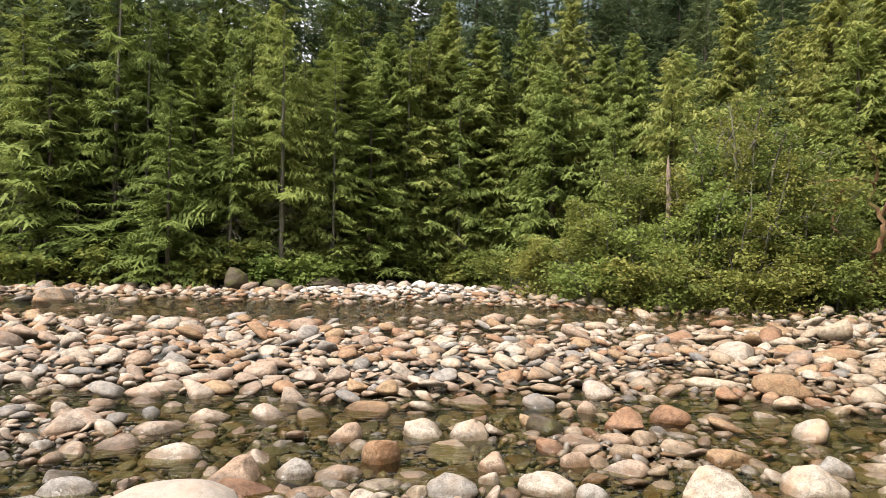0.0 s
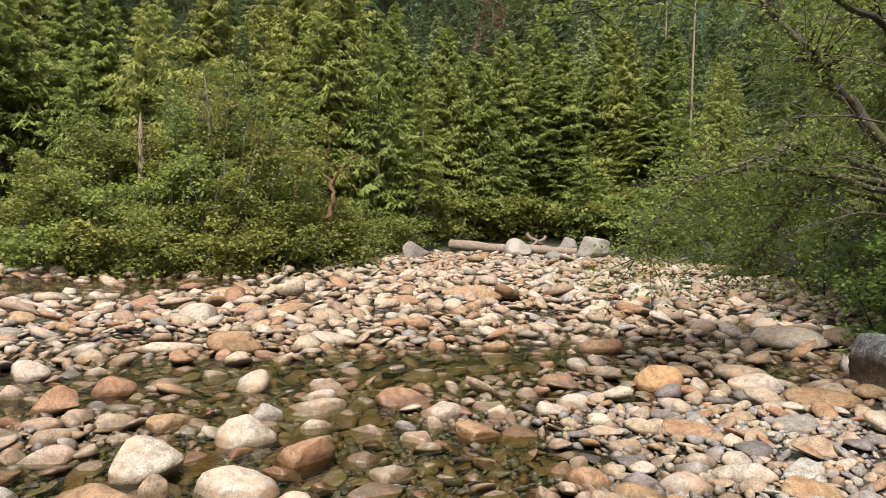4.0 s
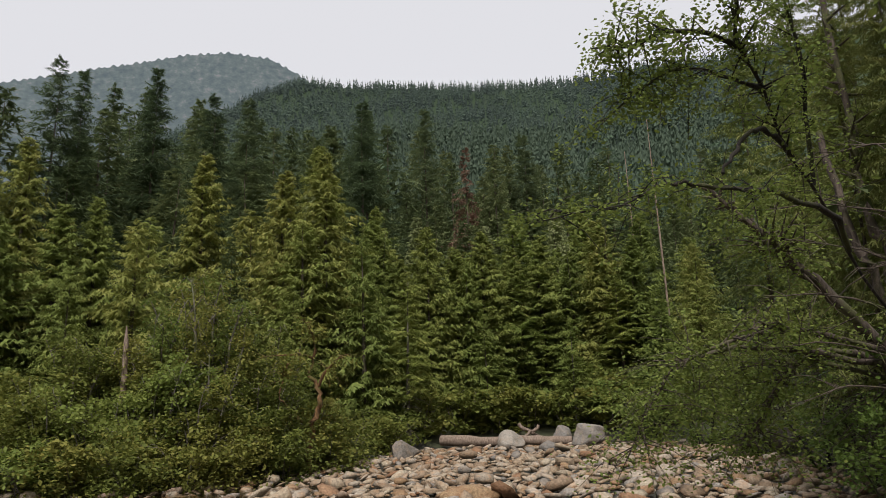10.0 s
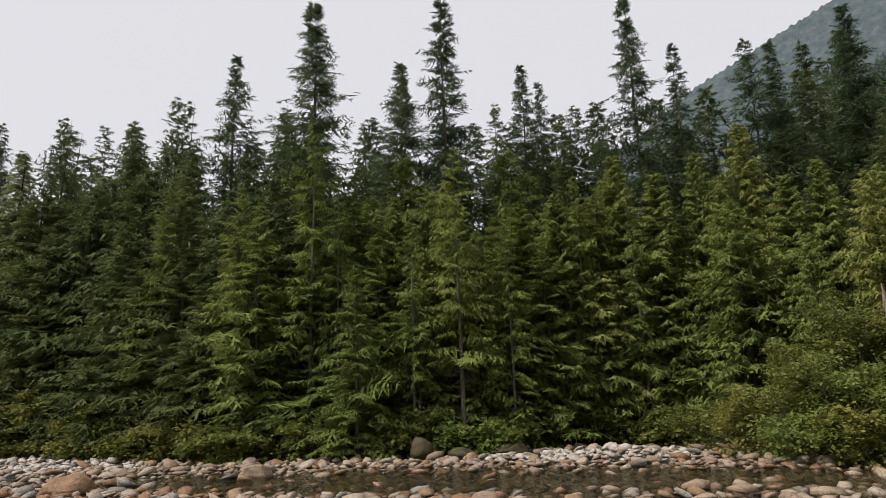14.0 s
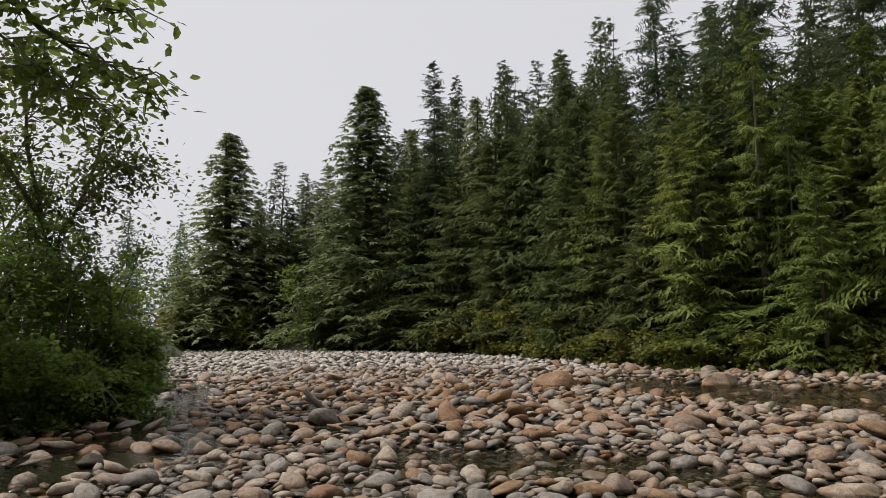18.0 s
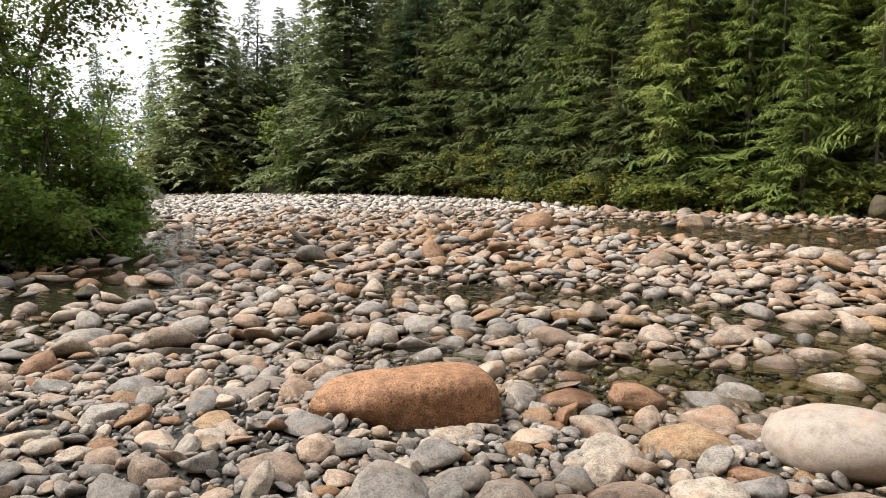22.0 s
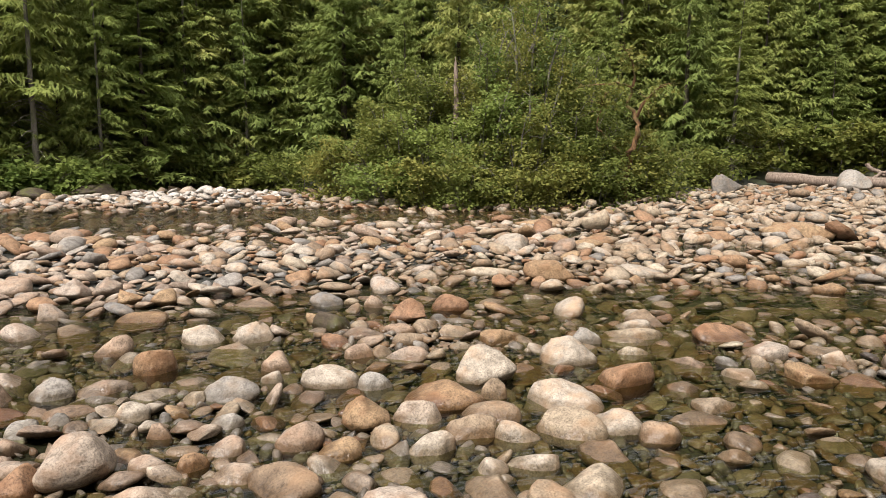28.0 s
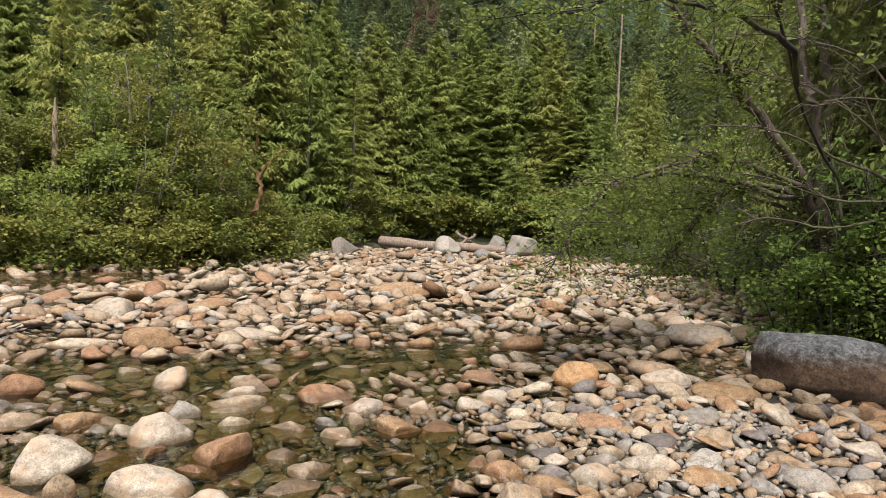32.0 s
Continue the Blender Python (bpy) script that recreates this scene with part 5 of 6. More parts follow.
def unseen_forest():
    """Unseen trees added behind the camera to block light and darken facing sides."""
    rng = np.random.default_rng(31)
    for row, d in enumerate((12, 16, 21)):
        for deg in range(108, 214, 13):
            bx, by = bearing(deg + 3 * row + rng.uniform(-3, 3), d + rng.uniform(-0.7, 1.5))
            tree(("far", int(rng.integers(0, 3))), bx, by, rng.uniform(13, 20), rng.uniform(0, 360), 1.25)


unseen_forest()


def broad_leaves(rng, p, size):
    """Ovate leaves of four triangles, folded along the midrib."""
    n = len(p)
    way = unit(rng.normal(size=(n, 3)) * (1, 1, 0.5) + [0, 0, -0.3])
    up = unit(rng.normal(size=(n, 3)) * 0.45 + [0, 0, 1])
    lat = unit(np.cross(way, up))
    up = np.cross(lat, way)
    ln = (size * rng.uniform(0.6, 1.25, n))[:, None]
    w = ln * 0.30
    v = np.stack([p, p + way * ln * 0.35 + lat * w + up * w * 0.25, p + way * ln * 0.75 + lat * w * 0.7 + up * w * 0.1, p + way * ln,
                  p + way * ln * 0.75 - lat * w * 0.7 + up * w * 0.1, p + way * ln * 0.35 - lat * w + up * w * 0.25], 1).reshape(-1, 3)
    i = np.arange(n)[:, None] * 6
    return v, np.concatenate([i + [0, 1, 2], i + [0, 2, 3], i + [0, 3, 4], i + [0, 4, 5]], 0)


def deciduous(rng, h, spread, stems, leaves, leaf, lean=(0, 0), clumps=40, low=0.15, rounded=False):
    """Stems that fork into boughs, and leaves in loose clumps round the twig ends."""
    ends, boughs = [], []
    for i in range(stems):
        a = i * 6.283 / stems + rng.uniform(-0.5, 0.5)
        reach = spread * rng.uniform(0.35, 0.8)
        top = np.array([math.cos(a) * reach + lean[0], math.sin(a) * reach + lean[1], h * rng.uniform(0.6, 0.98)])
        p0 = np.array([math.cos(a), math.sin(a), 0]) * 0.1 * spread * min(1, stems - 1)
        s = np.linspace(0, 1, 6)[:, None]
        bend = np.array([rng.normal(0, 0.15), rng.normal(0, 0.15), 0]) * h * 0.3
        pts = p0 * (1 - s) + top * s + bend * np.sin(s * 3.14) + np.array([0, 0, 0.12 * h]) * np.sin(s * 3.14)
        pts[0, 2] = -0.3
        twigs = []
        boughs.append((tube(pts, 0.011 * h * (1.05 - s[:, 0] * 0.9), 6), twigs))
        for _ in range(max(3, clumps // stems)):
            t = rng.uniform(low, 1)
            q = np.array([np.interp(t, s[:, 0], pts[:, c]) for c in range(3)])
            d = rng.normal(size=3) * (1, 1, 0.55)
            d = d / np.linalg.norm(d) * spread * rng.uniform(0.2, 0.65) * (1.15 - 0.5 * t)
            e = q + d
            e[2] = max(e[2], 0.08 * h)
            twigs.append(tube([q, q + d * 0.5 + [0, 0, 0.06 * h], e], [0.0035 * h, 0.0022 * h, 0.001 * h], 4))
            ends.append((e, np.linalg.norm(d)))
            ends.append((q + d * 0.6 + [0, 0, 0.05 * h], np.linalg.norm(d) * 0.7))
    ends_p, ends_s = np.array([e for e, _ in ends]), np.array([s for _, s in ends])
    pick = rng.integers(0, len(ends), leaves)
    off = rng.normal(size=(leaves, 3)) * (ends_s[pick] * 0.25 + 0.05)[:, None] * (1, 1, 0.45)
    p = ends_p[pick] + off
    p[:, 2] = np.maximum(p[:, 2], 0.02 * h)
    way = unit(rng.normal(size=(leaves, 3)) * (1, 1, 0.45) + [0, 0, -0.25])
    lat = unit(np.cross(way, rng.normal(size=(leaves, 3)) * 0.5 + [0, 0, 1]))
    ln = leaf * rng.uniform(0.6, 1.3, leaves)
    if rounded:
        return boughs, broad_leaves(rng, p, leaf)
    return boughs, blades(p, way, lat, ln, ln * 0.34)


def leafy(name, label, category, x, y, h, spread, stems, leaves, leaf, seed, mat=SHRUB, bark=BARK_GREY, lean=(0, 0), clumps=40, low=0.15, group=""):
    rng = np.random.default_rng(seed)
    boughs, (lv, lf) = deciduous(rng, h, spread, stems, leaves, leaf, lean, clumps, low, math.hypot(x, y) < 13)
    e = new(name)
    e.matrix_world = pose(x, y, float(height(x, y)) - 0.03)
    tagged(e, label, category, group)
    for (wv, wf), twigs in boughs:
        stem = part("stem", mesh_of("stem", wv, wf, [bark]), e)
        tagged(part("twig_spray", mesh_of("twig_spray", *joined(twigs), [bark]), stem), kind="stuff")
    part("crown", mesh_of("crown", lv, lf, [mat], smooth=False), e)
    return e


# Alder thicket on the point across the water, with young cedars in it.
for k, (deg, dist, h, spread) in enumerate(((17, 26.5, 1.5, 1.8), (19.5, 24.5, 2.0, 1.8), (22.5, 22.8, 2.6, 1.9), (25, 22.5, 3.4, 1.7), (27.5, 22.0, 2.8, 1.8), (30, 22.4, 3.0, 1.8), (32.5, 22.4, 3.9, 1.7), (35, 22.0, 3.6, 1.9), (37.5, 22.8, 3.4, 1.7),
                                            (40, 23.2, 2.8, 1.9), (43, 24.3, 2.4, 1.8), (46, 26, 2.2, 1.8), (49, 29, 1.6, 1.6), (24, 21.4, 1.4, 1.7), (27, 20.9, 1.5, 1.8), (30.5, 20.6, 1.7, 1.9), (34, 20.6, 1.8, 1.9), (37.5, 21.0, 1.7, 1.9), (41, 22.0, 1.6, 1.8), (44.5, 24, 1.5, 1.7))):
    bx, by = bearing(deg, dist)
    leafy("alder_bush", "leafy green alder bush overhanging the river bank", "bush", bx, by, h, spread, 7, 4000, 0.125, 200 + k, LEAVES if k in (4, 5, 6, 13) else SHRUB, clumps=42, low=0.05, group="bushes on the far bank")
for k, (deg, dist, h, spread) in enumerate(((23.6, 24.0, 3.1, 1.5), (26.2, 24.2, 4.1, 1.5), (28.2, 24.6, 4.4, 1.4), (30.6, 24.4, 5.2, 1.5), (32.6, 24.8, 6.1, 1.6), (34.6, 24.6, 6.5, 1.6), (36.6, 24.8, 6.0, 1.6), (38.7, 25.0, 5.1, 1.6), (40.8, 25.4, 4.2, 1.5), (35.6, 23.4, 4.6, 1.6), (31.6, 23.4, 4.2, 1.5), (38.2, 23.8, 4.0, 1.5))):
    bx, by = bearing(deg, dist)
    leafy("alder", "young many-stemmed alder rising out of the bank thicket", "tree", bx, by, h, spread, 5, 5200, 0.10, 340 + k, LEAVES if k in (4, 6) else SHRUB, clumps=60, low=0.12, group="alders of the thicket")
for deg, dist, top, wide in ((25.7, 24.6, 7.0, 0.9), (31.8, 23.6, 10.2, 0.8), (33.6, 23.4, 8.6, 0.8), (35.7, 25.2, 12.6, 0.8), (28.0, 25.2, 8.4, 0.9), (22.5, 25.5, 4.5, 1)):
    marked_tree("light_cedar", int(deg) % 3, deg, dist, top, wide)
for k, (deg, dist, h, spread) in enumerate(((-15, 27.5, 1.6, 1.5), (-8, 26.8, 1.1, 1.4), (0, 26.9, 1.3, 1.6), (4, 29.0, 1.3, 1.8), (9, 30.6, 1.3, 1.6), (-3.4, 26.6, 1.2, 1.3), (1.8, 27.8, 1.4, 1.4), (12.6, 30.2, 1.3, 1.4), (-5.8, 27.2, 1.4, 1.4), (15, 29.5, 1.5, 1.8), (-19.5, 28.6, 1.3, 1.8), (-22, 30.2, 1.4, 1.8), (-25, 32.5, 1.6, 2.0), (-27.5, 34.5, 1.8, 2.0), (-31, 39, 2, 2.4), (-35, 45, 2.2, 2.6), (-39.5, 50.5, 2.4, 2.8), (-45, 58, 2.6, 3), (-29, 37, 2.6, 2.2), (-33, 43, 3.2, 3), (-37, 48, 3.0, 3),
                                            (-42, 55, 3.2, 3.2), (-48, 62, 5.5, 4), (-50.5, 61, 8.8, 4.0), (-56, 73, 4.5, 4), (-60, 80, 4, 4), (49.5, 30.5, 1.7, 1.8), (52, 32.8, 2.0, 1.9), (55, 34.2, 2.2, 1.9), (58, 35, 2.2, 2), (61, 35.2, 2.2, 2), (64, 35, 2.0, 2), (67, 35, 2.2, 2))):
    bx, by = bearing(deg, dist)
    leafy("bank_shrub", "low green shrub at the foot of the forest", "shrub", bx, by, h, spread, 6, 2200, 0.2 + 0.004 * max(0, dist - 28), 240 + k, SHRUB if k not in (2, 5, 6, 23) else LEAVES, clumps=36, low=0.03, group="bushes on the far bank")
# The near bank downstream.
for k, (deg, dist, h, spread) in enumerate(((-64.2, 17.2, 1.5, 0.9), (-65.2, 17.2, 2.3, 1.0), (-67.0, 17.0, 3.3, 1.2), (-68, 16.6, 4.0, 1.6), (-71.5, 16.0, 4.6, 1.8), (-75.5, 15.2, 4.8, 1.9), (-80, 14.5, 5.0, 2.0), (-85, 13.5, 5.0, 2.0),
                                            (-66, 15.6, 1.3, 1.2), (-70, 14.8, 1.7, 1.3), (-74.5, 14, 1.8, 1.3), (-79, 13.4, 1.8, 1.3), (-73, 17.5, 6.0, 1.8))):
    bx, by = bearing(deg, dist)
    leafy("willow_bush", "dense dark green bush leaning over the near bank", "bush", bx, by, h, spread, 7, 5000, 0.11, 270 + k, BACKLIT_LEAF, clumps=60, low=0.03, group="bushes on the near bank")
# The near bank upstream.
for k, (deg, dist, h, spread, leaf) in enumerate(((70, 32, 2.6, 2.4, 0.16), (74, 28.5, 3.0, 2.4, 0.15), (78, 24, 3.0, 2.2, 0.14), (82, 19.5, 2.8, 2.0, 0.12), (85, 16, 2.4, 1.8, 0.11), (87, 12.6, 2.2, 1.4, 0.09), (89.5, 11.0, 2.1, 1.2, 0.085), (92, 10.3, 2.1, 1.0, 0.085), (94.5, 10.5, 2.0, 1.0, 0.08), (97.5, 10.4, 1.9, 0.9, 0.08), (93.2, 10.2, 1.5, 0.7, 0.075), (91.2, 10.2, 3.5, 1.0, 0.085), (95, 10.5, 3.3, 0.9, 0.08), (88.5, 12.2, 3.6, 1.2, 0.09),
                                                  (86.0, 10.6, 1.6, 0.9, 0.085), (88.8, 9.9, 1.8, 0.9, 0.085), (91.4, 10.1, 1.5, 0.7, 0.08), (96, 10.0, 2.0, 1.2, 0.085), (99, 9.4, 2.4, 1.2, 0.08), (84, 18.5, 4.5, 2.2, 0.12), (89, 15.5, 4.6, 2.0, 0.11), (94, 12.8, 4.4, 1.8, 0.1), (99, 11, 4.6, 1.6, 0.09))):
    bx, by = bearing(deg, dist)
    leafy("bank_bush", "leafy green bush hanging over the stony bank", "bush", bx, by, h, spread, 6, 2600 if dist < 13 else 3200, leaf * (0.82 if dist < 13 else 0.9), 290 + k, LEAVES if k < 4 else BANK_LEAF_SHADED, BARK_DARK, clumps=44, low=0.03, group="bushes on the near bank")
for deg, dist, top, wide in ((80, 34, 30, 0.9), (84, 27, 34, 0.8), (88, 24, 38, 0.8), (93, 20, 42, 0.8), (98, 18, 44, 0.8), (90, 19, 22, 0.9), (96, 16, 26, 0.8), (86, 22, 18, 0.9), (103, 15, 46, 0.8), (87.5, 16, 27, 0.8), (91.5, 14, 34, 0.75), (95.5, 12.8, 40, 0.75), (100, 12, 45, 0.75), (83, 21, 25, 0.85), (86.5, 13.2, 32, 0.8), (90.5, 11.6, 38, 0.7), (94.5, 10.4, 44, 0.65)):
    marked_tree("twig_cedar", int(deg) % 2, deg, dist, top, wide)


# Forest on the mountain side, too many trees to count.
def far_forest(name, label, r0, r1, b0, b1, count, tall, seed, mat, boughs):
    """Slender conifers of drooping boughs round a stem, joined."""
    rng = np.random.default_rng(seed)
    r = np.sqrt(rng.uniform(r0 ** 2, r1 ** 2, count))
    b = rng.uniform(b0, b1, count)
    x, y = r * np.sin(np.radians(b)), r * np.cos(np.radians(b))
    h = tall * rng.uniform(0.55, 1.25, count)
    foot = np.stack([x, y, height(x, y) - 0.5], -1)
    w = h * rng.uniform(0.15, 0.24, count)
    corners = []
    for k in range(boughs):
        u = (k + rng.uniform(0, 1, count)) / boughs
        a = k * 2.4 + rng.uniform(0, 1.2, count)
        L = w * (1.04 - u) ** 0.85 * rng.uniform(0.65, 1.3, count)
        half = rng.uniform(0.45, 0.85, count) * (1 + 0.3 * (boughs < 20))
        z = h * (0.03 + 0.9 * u)
        sag = rng.uniform(-0.06, 0.02, count) * h
        one = [foot + np.stack([0 * x, 0 * x, np.minimum(z + 0.13 * h, h)], -1)]
        for sgn in (-1, 1):
            one.append(foot + np.stack([L * np.cos(a + sgn * half), L * np.sin(a + sgn * half), z + sag + 0.02 * sgn * h], -1))
        corners.append(np.stack(one, 1))
    v = np.concatenate(corners).reshape(-1, 3)
    tagged(new(name, mesh_of(name, v, np.arange(len(v)).reshape(-1, 3), [mat], smooth=False)), label, "forest", kind="stuff")


def hillside(name, label, r0, r1, b0, b1, count, tall, seed):
    """Conifers with real branches on the lower slope, joined."""
    rng = np.random.default_rng(seed)
    pieces = []
    for _ in range(count):
        v, t = CROWNS[("distant", int(rng.integers(0, 3)))]
        r, b, s = rng.uniform(r0 ** 1.6, r1 ** 1.6) ** (1 / 1.6), rng.uniform(b0, b1), tall * rng.uniform(0.6, 1.2) / 20
        x, y = bearing(b, r)
        a = rng.uniform(0, 6.28)
        c, sn = math.cos(a) * s, math.sin(a) * s
        w = np.stack([v[:, 0] * c - v[:, 1] * sn + x, v[:, 0] * sn + v[:, 1] * c + y, v[:, 2] * s + float(height(x, y)) - 0.5], -1)
        pieces.append((w, t))
    v, t = joined(pieces)
    tagged(new(name, mesh_of(name, v, t, [FAR_FOREST_HAZED], smooth=False)), label, "forest", kind="stuff")


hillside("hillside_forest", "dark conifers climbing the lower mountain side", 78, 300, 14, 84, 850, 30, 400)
far_forest("slope_forest", "dense conifers on the middle of the mountain side", 230, 720, 14, 84, 8500, 26, 403, SLOPE_HAZED, 20)
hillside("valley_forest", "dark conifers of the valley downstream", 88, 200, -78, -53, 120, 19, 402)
far_forest("backdrop_forest", "conifers up to the ridge line with haze put in as glow", 560, 1200, 14, 84, 13000, 18, 401, RIDGE, 11)


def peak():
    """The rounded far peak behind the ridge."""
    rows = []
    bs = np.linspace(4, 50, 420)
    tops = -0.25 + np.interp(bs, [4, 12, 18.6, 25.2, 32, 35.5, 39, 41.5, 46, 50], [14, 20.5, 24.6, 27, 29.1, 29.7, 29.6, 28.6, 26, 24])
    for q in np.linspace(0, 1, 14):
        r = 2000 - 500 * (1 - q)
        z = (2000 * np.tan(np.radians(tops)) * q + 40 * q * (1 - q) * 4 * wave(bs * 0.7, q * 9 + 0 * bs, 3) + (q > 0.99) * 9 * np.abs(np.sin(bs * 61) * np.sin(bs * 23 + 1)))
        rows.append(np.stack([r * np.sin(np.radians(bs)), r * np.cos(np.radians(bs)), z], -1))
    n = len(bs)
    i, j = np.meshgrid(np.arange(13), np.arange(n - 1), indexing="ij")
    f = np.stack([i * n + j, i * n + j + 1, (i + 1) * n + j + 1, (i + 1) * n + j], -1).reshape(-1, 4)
    tagged(new("backdrop_mountain", mesh_of("backdrop_mountain", np.concatenate(rows), f, [HAZE_GLOW])), "rounded forested mountain with haze put in as glow", "mountain", kind="structure")


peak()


# Drift logs, the snag and fallen wood.
def log(label, p, q, r, seed, mat=DRIFT, name="drift_log"):
    rng = np.random.default_rng(seed)
    s = np.linspace(0, 1, 9)[:, None]
    pts = np.array(p) * (1 - s) + np.array(q) * s + rng.normal(0, 0.03, (9, 3))
    v, f = tube(pts, r * (1.05 - 0.25 * s[:, 0]) * rng.uniform(0.92, 1.08, 9), 10)
    ends = mesh_of(name, v, f, [mat])
    ob = new(name, ends)
    return tagged(ob, label, "log")


log("long reddish drift log lying across the bed", (25.3, 18.6, 0.75), (25.9, 15.0, 0.62), 0.24, 1)
log("split drift log behind the grey boulder", (26.6, 16.2, 0.72), (28.0, 13.6, 0.55), 0.22, 2)
log("pale drift log end tilted over the pile", (27.2, 15.9, 1.35), (28.0, 14.9, 0.6), 0.085, 3)
log("pale crossed drift log end", (27.6, 15.0, 1.22), (27.0, 15.8, 0.6), 0.075, 4)

sx, sy = bearing(29.3, 23.5)
snag = new("snag", mesh_of("snag", *tube([[sx, sy, 0.2], [sx, sy, 1.6], [sx + 0.02, sy, 3.2], [sx - 0.01, sy, 4.3], [sx - 0.03, sy, 4.8]], [0.10, 0.10, 0.09, 0.075, 0.015], 9), [DRIFT]))
tagged(snag, "bleached dead trunk standing in the thicket", "dead tree")


def polar(deg, up, dist):
    px, py = bearing(deg, dist * math.cos(radians(up)))
    return (px, py, 1.53 + dist * math.sin(radians(up)))


def smooth_line(points, n=4):
    p = np.array(points, float)
    t = np.arange(len(p))
    q = np.linspace(0, len(p) - 1, (len(p) - 1) * n + 1)
    tangent = np.gradient(p, axis=0)
    i = np.minimum(q.astype(int), len(p) - 2)
    u = (q - i)[:, None]
    a, b, ta, tb = p[i], p[i + 1], tangent[i], tangent[i + 1]
    return (2 * u ** 3 - 3 * u ** 2 + 1) * a + (u ** 3 - 2 * u ** 2 + u) * ta + (-2 * u ** 3 + 3 * u ** 2) * b + (u ** 3 - u ** 2) * tb


def limb_tree(name, label, seed, foot, limbs, leaf, mat, twigs=26, per=30, twig=0.55, bark=BARK_GREY, spread=0.16):
    """A tree by the lines of its trunk and limbs; each limb carries twigs with leaves. limbs: (points, thick, thin, share that is leafy from)."""
    rng = np.random.default_rng(seed)
    e = new(name)
    e.matrix_world = pose(*foot)
    tagged(e, label, "tree")
    away = np.array(foot)
    leaves = []
    for k, (points, thick, thin, bare) in enumerate(limbs):
        line = smooth_line(points)
        wood = tube(line - away + rng.normal(0, thick * 0.4, line.shape), np.linspace(thick, thin, len(line)) * rng.uniform(0.8, 1.25, len(line)), 8)
        pieces = []
        if bare < 1:
            for _ in range(twigs):
                q = rng.uniform(bare, 1) * (len(line) - 1)
                i = min(int(q), len(line) - 2)
                a = line[i] + (line[i + 1] - line[i]) * (q - i)
                d = rng.normal(size=3) * (1, 1, 0.6) + 0.5 * unit(line[i + 1] - line[i])
                d = d / np.linalg.norm(d) * twig * rng.uniform(0.4, 1.3)
                end = a + d + [0, 0, -0.12 * twig]
                pieces.append(tube(np.array([a, a + d * 0.5 + [0, 0, 0.03], end]) - away, [thin * 0.8 + 0.003, 0.004, 0.002], 4))
                s = rng.uniform(0.2, 1.05, per)[:, None]
                leaves.append(a + (end - a) * s + rng.normal(0, spread * twig, (per, 3)) - away)
        limb = part("trunk" if k == 0 else "limb", mesh_of("limb", *wood, [bark]), e)
        if pieces:
            tagged(part("twig_spray", mesh_of("twig_spray", *joined(pieces), [bark]), limb), kind="stuff")
    if leaves and per:
        spots = np.concatenate(leaves)
        if leaf > 0.045 and len(spots) < 12000:
            shape = broad_leaves(rng, spots, leaf)
        else:
            way = unit(rng.normal(size=spots.shape) * (1, 1, 0.5) + [0, 0, -0.3])
            size = leaf * rng.uniform(0.6, 1.3, len(spots))
            shape = blades(spots, way, unit(np.cross(way, rng.normal(size=spots.shape) * 0.5 + [0, 0, 1])), size, size * 0.34)
        part("crown", mesh_of("crown", *shape, [mat], smooth=False), e)
    return e


def line_of(*triples, eye=(0, 0, 0)):
    return [tuple(a + b for a, b in zip(polar(*t), eye)) for t in triples]


def near_alder():
    fx, fy = bearing(92.5, 10.6)
    foot = (fx, fy, float(height(fx, fy)) - 0.1)
    limbs = [
        ([foot] + line_of((89.5, 2.0, 9.6), (86.6, 7.3, 8.6), (84.2, 15, 7.3), (82.5, 19, 6.8), (81.6, 23.5, 6.5), (80.2, 27, 6.3)), 0.017, 0.012, 0.55),
        (line_of((80.2, 27, 6.3), (77.5, 28.6, 6.0), (74.5, 29.2, 5.8), (72.7, 28.5, 5.7), (68.8, 28.8, 5.6)), 0.023, 0.006, 0.1),
        (line_of((81.6, 23.5, 6.5), (78.5, 25.2, 6.1), (75.5, 26.2, 5.9), (72, 25.1, 5.7), (68.3, 22.6, 5.5)), 0.019, 0.004, 0.2),
        (line_of((82.8, 18.2, 6.9), (81.6, 20.4, 6.5), (80.2, 20.6, 6.2), (78.9, 19.5, 6.0), (77.8, 18, 5.9)), 0.023, 0.014, 1),
        (line_of((85.4, 11, 7.6), (84.7, 13.8, 7.0), (80.5, 16.1, 6.2), (76.3, 17.2, 5.6), (73.4, 17.7, 5.4), (69.1, 16.5, 5.2), (62.3, 15.9, 5.1)), 0.027, 0.004, 0.3),
        (line_of((80.2, 27, 6.3), (80.5, 32, 6.2), (77, 36, 6.2)), 0.020, 0.007, 0.1),
        (line_of((84, 16, 7.3), (84.5, 26, 7.2), (83, 34, 7.2)), 0.022, 0.007, 0.2),
    ]
    limb_tree("alder", "leaning alder with dark limbs arching over the river", 501, foot, limbs, 0.038, LEAVES, 36, 52, 0.42, BARK_DARK, 0.13)


